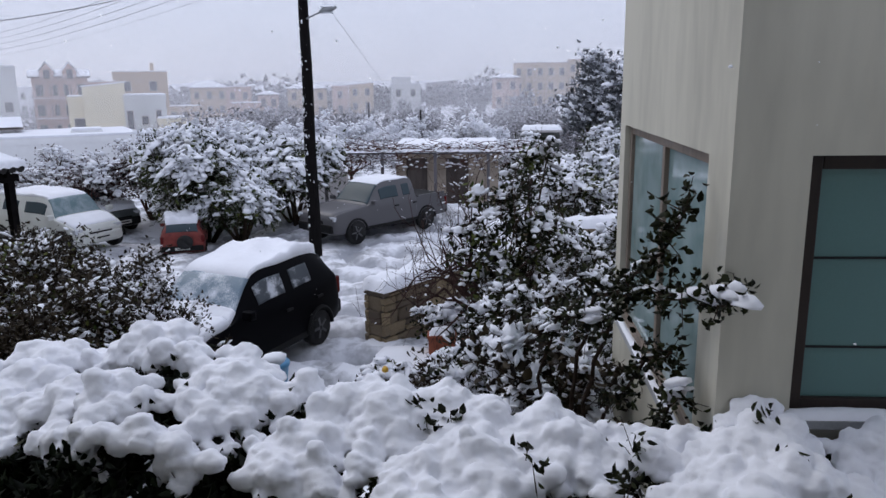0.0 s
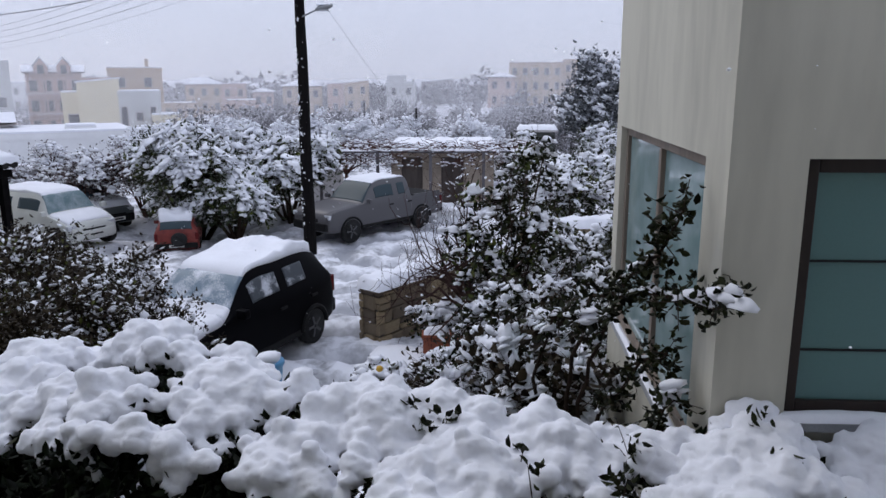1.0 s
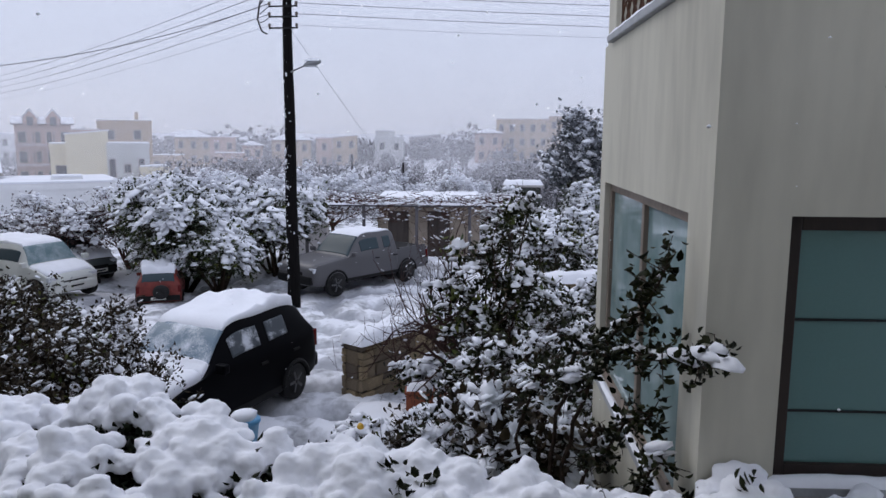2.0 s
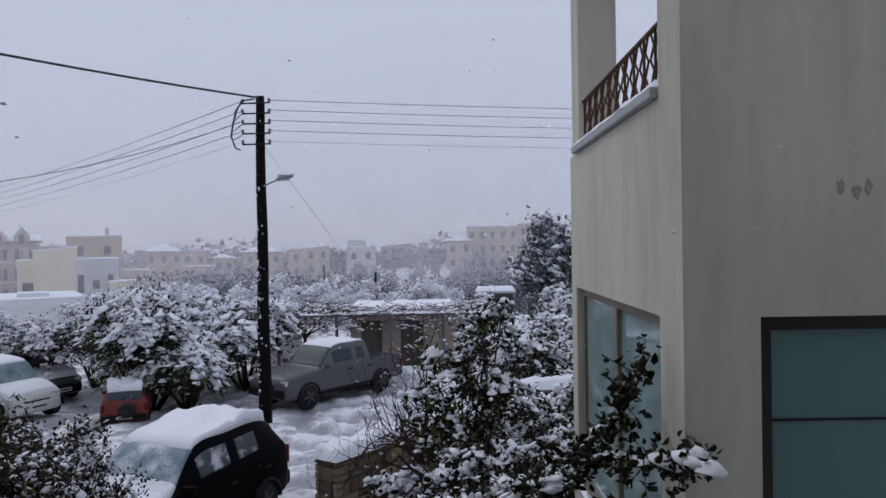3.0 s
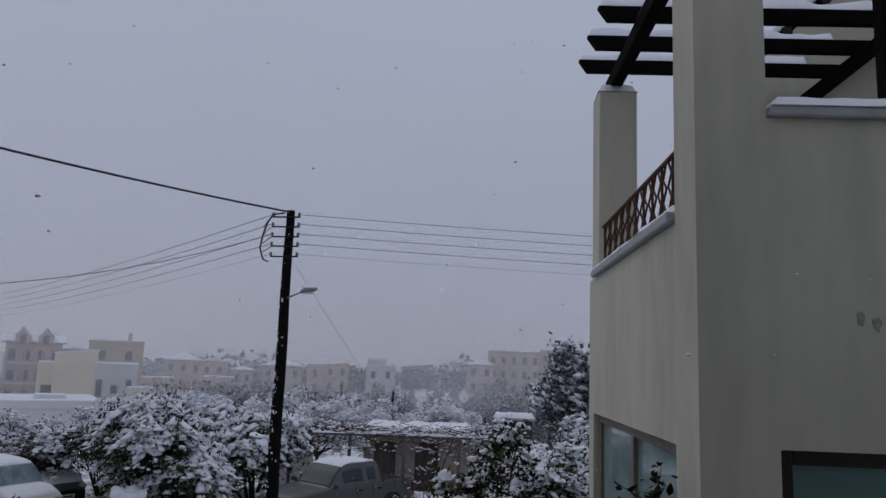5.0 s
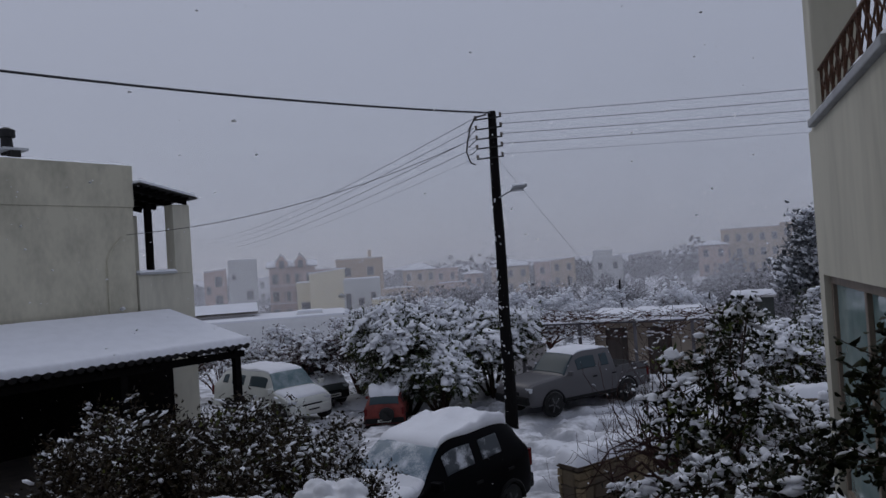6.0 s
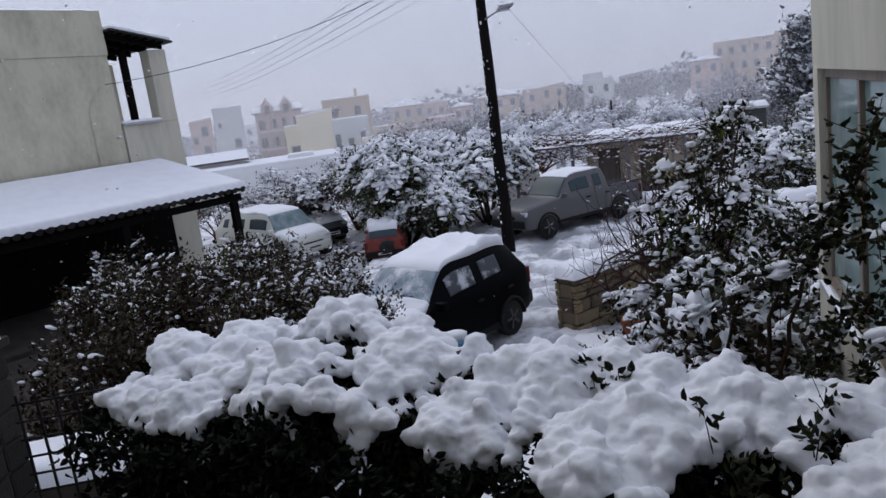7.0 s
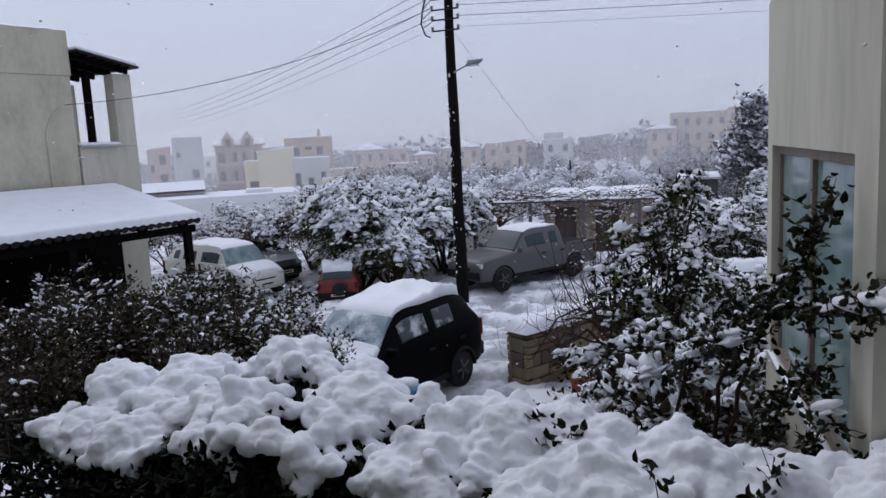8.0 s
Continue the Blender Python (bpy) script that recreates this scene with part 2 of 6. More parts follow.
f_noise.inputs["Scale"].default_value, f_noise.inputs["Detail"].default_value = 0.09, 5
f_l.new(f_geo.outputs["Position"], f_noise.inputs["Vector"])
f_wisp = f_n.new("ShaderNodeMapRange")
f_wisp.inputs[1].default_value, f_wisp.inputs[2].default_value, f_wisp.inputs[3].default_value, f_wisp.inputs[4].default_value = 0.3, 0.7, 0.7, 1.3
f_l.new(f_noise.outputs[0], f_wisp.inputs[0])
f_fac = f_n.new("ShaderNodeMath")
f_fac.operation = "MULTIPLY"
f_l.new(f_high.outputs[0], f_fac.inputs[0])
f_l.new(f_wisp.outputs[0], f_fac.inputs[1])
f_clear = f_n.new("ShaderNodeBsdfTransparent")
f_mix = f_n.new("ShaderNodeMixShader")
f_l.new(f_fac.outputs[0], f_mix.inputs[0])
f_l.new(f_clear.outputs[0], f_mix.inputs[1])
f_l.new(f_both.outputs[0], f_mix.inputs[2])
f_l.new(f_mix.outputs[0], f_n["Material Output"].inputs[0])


def glass_mat(name, col, rough):
    """Frosted pane: tinted film behind a glossy face."""
    m = mat(name, col, rough, 0.06, 0.9, 0.0, spec=0.7)
    return m


M_FROST = glass_mat("frosted_green_glass", (0.10, 0.205, 0.20), 0.35)
# glossy pane; its pale and dark patches are reflections painted into the colour
M_SHEEN = mat("glass_painted_reflection", (0.30, 0.40, 0.40), 0.07, 0.3, 1.1, 0.0, col2=(0.11, 0.20, 0.20), fine=4.0, spec=0.7, lo=0.45, hi=0.75)


# ---- building blocks ----
def part(name, bm, material, parent=None, label="", smooth=False):
    """Links a bmesh as one mesh object under a thing or a part."""
    me = bpy.data.meshes.new(name)
    bm.to_mesh(me)
    bm.free()
    return mesh_part(name, me, material, parent, label, smooth)


def mesh_part(name, me, material, parent=None, label="", smooth=False):
    for m in material if isinstance(material, (list, tuple)) else [material]:
        me.materials.append(m)
    if smooth:
        me.polygons.foreach_set("use_smooth", [True] * len(me.polygons))
    ob = new(name, me)
    if parent:
        ob.parent = parent
    return tagged(ob, label)


def thing(name, label, category, m=None, group="", kind=""):
    ob = new(name)
    if m is not None:
        ob.matrix_basis = m
    return tagged(ob, label, category, group, kind)


def add_box(bm, x0, x1, y0, y1, z0, z1, bevel=0.0, m=None):
    """A box, chamfered where bevel is given, into bm."""
    mx = Matrix.Translation(((x0 + x1) / 2, (y0 + y1) / 2, (z0 + z1) / 2)) @ Matrix.Diagonal((x1 - x0, y1 - y0, z1 - z0, 1))
    made = bmesh.ops.create_cube(bm, size=1, matrix=(m or Matrix()) @ mx)["verts"]
    if bevel:
        edges = list({e for v in made for e in v.link_edges})
        bmesh.ops.bevel(bm, geom=edges, offset=bevel, segments=2, affect="EDGES", profile=0.6)
    return bm


def box(x0, x1, y0, y1, z0, z1, bevel=0.0, m=None):
    return add_box(bmesh.new(), x0, x1, y0, y1, z0, z1, bevel, m)


def beam(p0, p1, w, h, bevel=0.006):
    """A squared timber from p0 to p1."""
    p0, p1 = Vector(p0), Vector(p1)
    d = p1 - p0
    rot = d.to_track_quat("X", "Z").to_matrix().to_4x4()
    return box(0, d.length, -w / 2, w / 2, -h / 2, h / 2, bevel, Matrix.Translation(p0) @ rot)


def tube_arrays(pts, radii, sides=6):
    """Vertices and faces of a tapering tube along pts."""
    pts = [Vector(p) for p in pts]
    vs, fs, q, old = [], [], None, None
    for i, p in enumerate(pts):
        d = (pts[min(i + 1, len(pts) - 1)] - pts[max(i - 1, 0)]).normalized()
        q = d.to_track_quat("Z", "Y") if q is None else old.rotation_difference(d) @ q
        old = d
        for k in range(sides):
            a = 2 * math.pi * k / sides
            vs.append(p + q @ Vector((math.cos(a), math.sin(a), 0)) * radii[i])
    for i in range(len(pts) - 1):
        for k in range(sides):
            a, b = i * sides + k, i * sides + (k + 1) % sides
            fs.append((a, b, b + sides, a + sides))
    fs.append(tuple(range(sides))[::-1])
    fs.append(tuple(range((len(pts) - 1) * sides, len(pts) * sides)))
    return vs, fs


def tubes_mesh(name, runs, sides=6):
    """One mesh of many tubes; runs: (points, radii)."""
    V, Fa, o = [], [], 0
    for pts, radii in runs:
        vs, fs = tube_arrays(pts, radii, sides)
        V += [tuple(v) for v in vs]
        Fa += [tuple(i + o for i in f) for f in fs]
        o += len(vs)
    me = bpy.data.meshes.new(name)
    me.from_pydata(V, [], Fa)
    return me


def wire_curve(name, p0, p1, sag, r, steps=18):
    pts = [Vector(p0).lerp(Vector(p1), i / steps) - Vector((0, 0, sag * 4 * (i / steps) * (1 - i / steps))) for i in range(steps + 1)]
    return tubes_mesh(name, [(pts, [r] * len(pts))], 5)


def ico(sub):
    bm = bmesh.new()
    bmesh.ops.create_icosphere(bm, subdivisions=sub, radius=1)
    v = np.array([x.co for x in bm.verts])
    f = np.array([[x.index for x in y.verts] for y in bm.faces])
    bm.free()
    return v, f


ICO = {s: ico(s) for s in (1, 2, 3)}


def big_mesh(name, verts, tris):
    me = bpy.data.meshes.new(name)
    n, k = len(verts), len(tris)
    me.vertices.add(n)
    me.vertices.foreach_set("co", np.ascontiguousarray(verts, np.float32).ravel())
    me.loops.add(3 * k)
    me.loops.foreach_set("vertex_index", np.ascontiguousarray(tris, np.int32).ravel())
    me.polygons.add(k)
    me.polygons.foreach_set("loop_start", np.arange(0, 3 * k, 3, dtype=np.int32))
    me.polygons.foreach_set("loop_total", np.full(k, 3, np.int32))
    me.update(calc_edges=True)
    return me


def leaves_mesh(name, rng, pos, size, up=0.3, narrow=0.5):
    """Folded leaf blades, one at each place in pos."""
    n = len(pos)
    d = rng.normal(size=(n, 3))
    d[:, 2] += up - 0.3
    d /= np.linalg.norm(d, axis=1)[:, None]
    s = np.cross(d, rng.normal(size=(n, 3)) * 0.6 + np.array([0, 0, 1.0]))
    s /= np.linalg.norm(s, axis=1)[:, None] + 1e-6
    nn = np.cross(d, s)
    L = (size * rng.uniform(0.65, 1.25, n))[:, None]
    w = L * narrow * rng.uniform(0.8, 1.2, (n, 1)) * 0.5
    base, tip = pos, pos + d * L - nn * L * 0.16
    m1, m2 = pos + d * L * 0.30, pos + d * L * 0.68 - nn * L * 0.05
    lift = nn * w * 0.35
    V = np.stack([base, m1 + s * w + lift, m2 + s * w * 0.8 + lift, tip, m2 - s * w * 0.8 + lift, m1 - s * w + lift], 1).reshape(-1, 3)
    i = np.arange(n)[:, None] * 6
    T = np.concatenate([i + np.array([q]) for q in ((0, 1, 2), (0, 2, 3), (0, 3, 4), (0, 4, 5))], 0)
    return big_mesh(name, V, T)


def clumps_mesh(name, rng, pos, rad, flat=0.6, sub=1, rough=0.18, stretch=None):
    """Rounded lumps of snow, flattened below; stretch: optional long axis for each."""
    v, f = ICO[sub]
    n, k = len(pos), len(v)
    sc = np.stack([rad * rng.uniform(0.8, 1.3, n), rad * rng.uniform(0.8, 1.3, n), rad * flat * rng.uniform(0.8, 1.2, n)], 1)
    ang = rng.uniform(0, 2 * np.pi, n)
    ph = rng.uniform(0, 6.28, (n, 3))
    P = v[None] * (1 + rough * (np.sin(v[None, :, 0] * 3.1 + ph[:, None, 0]) + np.sin(v[None, :, 1] * 3.7 + ph[:, None, 1]) + np.sin(v[None, :, 2] * 4.3 + ph[:, None, 2]))[..., None] * 0.5)
    P = P * sc[:, None]
    low = P[..., 2] < 0
    P[..., 2] = np.where(low, P[..., 2] * 0.45, P[..., 2])
    c, s = np.cos(ang)[:, None], np.sin(ang)[:, None]
    if stretch is not None:
        P[..., 0] *= np.minimum(1.0 + np.linalg.norm(stretch[:, :2], axis=1)[:, None] / np.maximum(sc[:, :1], 1e-3) * 0.4, 2.4)
        a = np.arctan2(stretch[:, 1], stretch[:, 0])
        c, s = np.cos(a)[:, None], np.sin(a)[:, None]
    x, y = P[..., 0] * c - P[..., 1] * s, P[..., 0] * s + P[..., 1] * c
    V = np.stack([x, y, P[..., 2]], -1) + pos[:, None]
    if stretch is not None:
        h = np.linalg.norm(stretch[:, :2], axis=1)
        V[..., 2] += P[..., 0] * np.clip(stretch[:, 2] / np.maximum(h, 1e-3), -0.5, 0.5)[:, None]
    T = (f[None] + (np.arange(n) * k)[:, None, None]).reshape(-1, 3)
    return big_mesh(name, V.reshape(-1, 3), T)


def grow(rng, base, height, spread, levels=4, first=5, droop=0.0, r0=0.05, forks=(2, 4), lean=(0, 0, 0), trunk=0.3):
    """Limbs of a woody plant: runs of (points, radii), and the twigs as arrays of places and ways."""
    runs, tips = [], []

    def limb(p, d, L, r, lev):
        pts, rad = [p.copy()], [r]
        steps = 4
        for i in range(steps):
            d = (d + Vector(rng.normal(size=3)) * 0.17 + Vector((0, 0, (0.05 - droop * (1 if lev <= 2 else 0))))).normalized()
            p = p + d * (L / steps)
            pts.append(p.copy())
            rad.append(max(r * (1 - 0.6 * (i + 1) / steps), 0.0025))
        runs.append((pts, rad))
        if lev <= 2:
            for a, b in zip(pts, pts[1:]):
                tips.append((a.lerp(b, 0.5), b - a))
        if lev == 0:
            tips.append((p, d * L * 0.3))
            return
        for k in range(int(rng.integers(forks[0], forks[1] + 1))):
            at = pts[int(rng.integers(2, steps + 1))]
            way = (d + Vector(rng.normal(size=3)) * 0.62 * spread).normalized()
            limb(at.copy(), way, L * rng.uniform(0.55, 0.8), r * 0.5, lev - 1)

    b = Vector(base)
    for k in range(first):
        a = 2 * math.pi * (k + rng.uniform(0, 0.7)) / first
        d = (Vector((math.cos(a) * spread * 0.75, math.sin(a) * spread * 0.75, 1)) + Vector(lean)).normalized()
        limb(b + Vector((0, 0, trunk * height)) if trunk > 0.1 else b + Vector((rng.normal() * 0.1, rng.normal() * 0.1, 0)), d, height * 0.42, r0, levels)
    if trunk > 0.1:
        runs.append(([b, b + Vector((0.02, 0.01, trunk * height * 0.5)), b + Vector((0, 0, trunk * height * 1.02))], [r0 * 2.1, r0 * 1.7, r0 * 1.4]))
    return runs, np.array([t[0] for t in tips]), np.array([t[1] for t in tips])


def plant(name, label, category, seed, base, height, spread, leaf, size, per, snow, snow_r, levels=4, first=5, droop=0.0, r0=0.05,
          forks=(2, 4), lean=(0, 0, 0), trunk=0.3, wood=None, up=0.3, narrow=0.5, jitter=0.1, sub=1, group="", leaf2=None, flat=0.55, line=True, radius=0.0):
    """A shrub or tree: stem, leaf crown and the snow that lies on its twigs."""
    rng = np.random.default_rng(seed)
    t = thing(name, label, category, Matrix.Translation(base), group)
    runs, tp, td = grow(rng, (0, 0, 0), height, spread, levels, first, droop, r0, forks, lean, trunk)
    kz = height / np.percentile(tp[:, 2], 99)
    kr = (radius or height * 0.45) / np.percentile(np.hypot(tp[:, 0] - tp[:, 0].mean(), tp[:, 1] - tp[:, 1].mean()), 93)
    fit_in = np.array([kr, kr, kz])
    tp, td = tp * fit_in, td * fit_in
    runs = [([Vector((p.x * kr, p.y * kr, p.z * kz)) for p in pts], rad) for pts, rad in runs]
    mesh_part("trunk", tubes_mesh("trunk", runs, 5), wood or M_BARK, t, "", True)
    if leaf:
        idx = rng.integers(0, len(tp), int(len(tp) * per))
        pos = tp[idx] + rng.normal(size=(len(idx), 3)) * jitter
        crown = mesh_part("crown", leaves_mesh("crown", rng, pos, size, up, narrow), leaf, t)
        if leaf2:
            cut = rng.integers(0, len(tp), int(len(tp) * per * 0.12))
            mesh_part("pale_leaves", leaves_mesh("pale_leaves", rng, tp[cut] + rng.normal(size=(len(cut), 3)) * jitter, size, up, narrow), leaf2, t)
    if snow:
        top = tp[:, 2]
        want = snow * (0.25 + 1.15 * np.clip(top / max(top.max(), 0.1), 0, 1) ** 1.5) * (1.0 + 0.6 * np.sin(tp[:, 0] * 3.1 + tp[:, 1] * 2.3 + seed))
        times = np.floor(want + rng.uniform(size=len(tp))).clip(0).astype(int)
        keep = np.repeat(np.arange(len(tp)), times)
        p = tp[keep] + td[keep] * rng.uniform(-0.6, 0.6, (len(keep), 1)) + rng.normal(size=(len(keep), 3)) * jitter * np.array([0.8, 0.8, 0.5]) + np.array([0, 0, snow_r * 0.3 + jitter * 0.25])
        st = td[keep] * 0.7 if line else None
        mesh_part("snow_cover", clumps_mesh("snow_cover", rng, p, snow_r * np.exp(rng.normal(size=len(p)) * 0.5).clip(0.35, 2.4), flat, sub, 0.22, st), M_SNOW, t, "fresh white snow", True)["kind"] = "stuff"
    return t


def crowned(name, label, category, seed, base, lobes, leaf, size, sprays, per, snow, snow_r, wood=None, group="", leaf2=None, r0=0.05, reach=0.12, droop=0.5, heavy=0.0, heavy_r=0.09):
    """A full-crowned plant: sprays of leaves over several lobes, each lobe on its own limb, snow on the upward sprays."""
    rng = np.random.default_rng(seed)
    t = thing(name, label, category, Matrix.Translation(base), group)
    runs, lp, lp2, sp, sr, hp, hr, hd = [], [], [], [], [], [], [], []
    area = sum(r * r for _, r, _ in lobes)
    for c, r, rz in lobes:
        c = Vector(c)
        foot = Vector((c.x * 0.12, c.y * 0.12, 0))
        mid = foot.lerp(c, 0.55) + Vector(rng.normal(size=3)) * r * 0.1
        runs.append(([foot, foot.lerp(mid, 0.6), mid, c], [r0, r0 * 0.8, r0 * 0.6, r0 * 0.35]))
        for k in range(int(sprays * r * r / area)):
            u = rng.normal(size=3)
            u /= np.linalg.norm(u)
            if u[2] < -0.55:
                u[2] *= -1
            far = rng.uniform(0.55, 1.08) * (1 + 0.22 * math.sin(u[0] * 4 + seed + c.x) + 0.2 * math.sin(u[2] * 5 + seed))
            p = np.array(c) + u * np.array([r, r, rz]) * far
            a = np.array(c) + (p - np.array(c)) * 0.35 + np.array([0, 0, 0.12 * r])
            way = np.array([u[0], u[1], u[2] * 0.4 - droop * rng.uniform(0.4, 1.2)])
            e = p + way * reach
            runs.append(([Vector(a), Vector(p), Vector(e)], [r0 * 0.22, r0 * 0.14, 0.003]))
            q = rng.uniform(-0.5, 1.1, (per, 1))
            pts = p + way * reach * q + rng.normal(size=(per, 3)) * reach * 0.42
            (lp2 if leaf2 and rng.uniform() < 0.14 else lp).append(pts)
            if heavy and u[2] > -0.2 and rng.uniform() < heavy * (0.45 + 0.6 * u[2]) * (1.0 + 0.8 * math.sin(p[0] * 3.3 + p[1] * 2.1 + seed)):
                for w in range(4):
                    q = -0.35 + 0.5 * w + rng.normal() * 0.08
                    hp.append(p + way * reach * q + np.array([0, 0, heavy_r * 0.45 - reach * 0.10 * q * abs(q)]) + rng.normal(size=3) * heavy_r * 0.3)
                    hr.append(heavy_r * (1.12 - 0.16 * w) * math.exp(rng.normal() * 0.25))
                    hd.append(way * reach * 0.22)
            lie = (0.48 + 0.55 * u[2]) * (1.0 + 0.9 * math.sin(p[0] * 4.1 + p[1] * 2.7 + p[2] * 3.3 + seed))
            n = int(max(0.0, lie * snow + rng.uniform(-0.6, 0.6)) + 0.5)
            for w in range(n):
                sp.append(p + way * reach * rng.uniform(-0.7, 0.9) + rng.normal(size=3) * reach * np.array([0.4, 0.4, 0.22]) + np.array([0, 0, snow_r * 0.5]))
                sr.append(snow_r * min(math.exp(rng.normal() * 0.6 - 0.1), 2.3))
    mesh_part("trunk", tubes_mesh("trunk", runs, 5), wood or M_BARK, t, "", True)
    mesh_part("crown", leaves_mesh("crown", rng, np.concatenate(lp), size, 0.15, 0.5), leaf, t)
    if lp2:
        mesh_part("pale_leaves", leaves_mesh("pale_leaves", rng, np.concatenate(lp2), size, 0.2, 0.5), leaf2, t)
    if hp:
        mesh_part("snow_load", clumps_mesh("snow_load", rng, np.array(hp), np.array(hr), 0.7, 2, 0.45, np.array(hd)), M_SNOW, t, "heavy snow lying along the sprays", True)["kind"] = "stuff"
    if sp:
        mesh_part("snow_cover", clumps_mesh("snow_cover", rng, np.array(sp), np.array(sr), 0.62, 2 if len(sp) < 2500 else 1, 0.42), M_SNOW, t, "fresh white snow", True)["kind"] = "stuff"
    return t


def dome(rng, h, r, n=6):
    """Lobes of a broad uneven crown of height h and radius r."""
    out = [((0, 0, h * 0.60), r * 0.62, h * 0.34)]
    for k in range(n):
        a = 2 * math.pi * k / n + rng.uniform(-0.3, 0.3)
        d = r * rng.uniform(0.45, 0.72)
        out.append(((d * math.cos(a), d * math.sin(a), h * rng.uniform(0.36, 0.72)), r * rng.uniform(0.36, 0.5), h * rng.uniform(0.20, 0.28)))
    return out


def snow_slab(x0, x1, y0, y1, z, thick, step, seed, m=None, wave=0.35, edge=None):
    """A lumpy layer of snow over a flat top, rounded at its rim."""
    nx, ny = max(3, int((x1 - x0) / step) + 1), max(3, int((y1 - y0) / step) + 1)
    edge = edge or min(thick * 0.9, (y1 - y0) * 0.3)
    bm = bmesh.new()
    grid = []
    for i in range(nx + 1):
        row = []
        for j in range(ny + 1):
            u, v = x0 + (x1 - x0) * i / nx, y0 + (y1 - y0) * j / ny
            d = min(u - x0, x1 - u, v - y0, y1 - v)
            k = min(1.0, d / edge)
            h = thick * math.sqrt(max(0.0, 1 - (1 - k) ** 2))
            h *= 1 + wave * noise.noise(Vector((u * 2.1 + seed, v * 2.1, seed))) + wave * 0.5 * noise.noise(Vector((u * 7 + seed, v * 7, 3)))
            out = Vector((noise.noise(Vector((u * 3, v * 3, seed + 9))), noise.noise(Vector((u * 3, v * 3, seed + 5))), 0)) * step * 0.4
            p = Vector((u, v, z + h)) + out
            row.append(bm.verts.new((m or Matrix()) @ p))
        grid.append(row)
    for i in range(nx):
        for j in range(ny):
            bm.faces.new((grid[i][j], grid[i + 1][j], grid[i + 1][j + 1], grid[i][j + 1]))
    c = [bm.verts.new((m or Matrix()) @ Vector(p)) for p in ((x0, y0, z), (x1, y0, z), (x1, y1, z), (x0, y1, z))]
    bm.faces.new(c[::-1])
    return bm


# ---- ground ----
def ramp01(a, b, x):
    k = min(1.0, max(0.0, (x - a) / (b - a)))
    return k * k * (3 - 2 * k)


def ground_z(x, y):
    """Height of the snow-covered land: level street, a dip behind it, then the opposite hill."""
    z = -4.2 * ramp01(36, 75, y) * (0.75 + 0.25 * ramp01(-10, -40, x))
    z += 2.6 * ramp01(85, 150, y) + 5.0 * ramp01(150, 420, y)
    z += 0.8 * ramp01(-1.0, 0.5, x) * (1 - ramp01(20.0, 24.0, y)) * ramp01(15.3, 16.5, y - 0.4 * x)
    z += 0.35 * ramp01(-4.0, -6.0, x) * (1 - ramp01(11.5, 14.0, y))
    z -= 0.55 * math.exp(-(((x + 10.0) / 2.4) ** 2) - ((y - 23.4) / 1.5) ** 2)
    return z


def ground_fine(x, y):
    z = ground_z(x, y) + 0.05 * noise.noise(Vector((x * 0.5, y * 0.5, 0))) + 0.022 * noise.noise(Vector((x * 2.3, y * 2.3, 2)))
    road = ramp01(11.0, 13.0, y) * (1 - ramp01(25.5, 27.5, y)) * (1 - ramp01(0.0, 1.5, x - 0.2 * (y - 16))) * ramp01(-11, -9, x)
    if road > 0:
        r = math.hypot(x + 2.4, y - 21.1)
        wob = noise.noise(Vector((x * 0.7, y * 0.7, 8))) * 0.45
        z -= road * 0.30 * max(0.0, math.sin(r * 5.2 + wob)) * (0.65 + 0.6 * noise.noise(Vector((x * 0.4, y * 0.4, 5))))
        z += road * 0.07 * abs(noise.noise(Vector((x * 3.1, y * 3.1, 7))))
        z += road * 0.11 * noise.noise(Vector((x * 4.6, y * 4.6, 1)))
    # bank of cleared snow at the far side of the street
    z += 0.45 * math.exp(-((y - 26.4 - 0.1 * x) / 0.9) ** 2) * (1 - ramp01(1, 4, x)) * ramp01(-9, -6, x)
    return z


def axis(parts):
    out = []
    for a, b, n in parts:
        out += [a + (b - a) * i / n for i in range(n)]
    return out + [parts[-1][1]]


gx = axis([(-900, -150, 14), (-150, -40, 22), (-40, -13, 20), (-13, 5, 120), (5, 14, 12), (14, 80, 16), (80, 900, 14)])
gy = axis([(-60, 3, 8), (3, 12, 16), (12, 28, 112), (28, 60, 26), (60, 180, 36), (180, 500, 16), (500, 2400, 12)])
verts = [(x, y, ground_fine(x, y) if -14 < x < 6 and 3 < y < 30 else ground_z(x, y)) for x in gx for y in gy]
ny = len(gy)
faces = [(i * ny + j, (i + 1) * ny + j, (i + 1) * ny + j + 1, i * ny + j + 1) for i in range(len(gx) - 1) for j in range(ny - 1)]
me = bpy.data.meshes.new("ground")
me.from_pydata(verts, [], faces)
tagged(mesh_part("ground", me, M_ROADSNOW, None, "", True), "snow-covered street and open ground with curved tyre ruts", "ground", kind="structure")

# ---- the viewer's own house, unseen behind and above the camera ----
own = thing("own_house", "unseen plain house wall, terrace slab and added shading roof behind the viewpoint", "house", kind="structure")
part("wall", box(-6, 9, 0.9, 1.2, 0, 8.5), M_PLASTER, own)
part("terrace_slab", box(-3.5, 6, 1.2, 3.15, 2.55, 2.75), M_PLASTER, own)
# roof added and deepened to keep sky light off the south wall opposite
part("added_shade_roof", box(-6, 9, 1.2, 4.8, 5.75, 5.95), M_PLASTER, own)

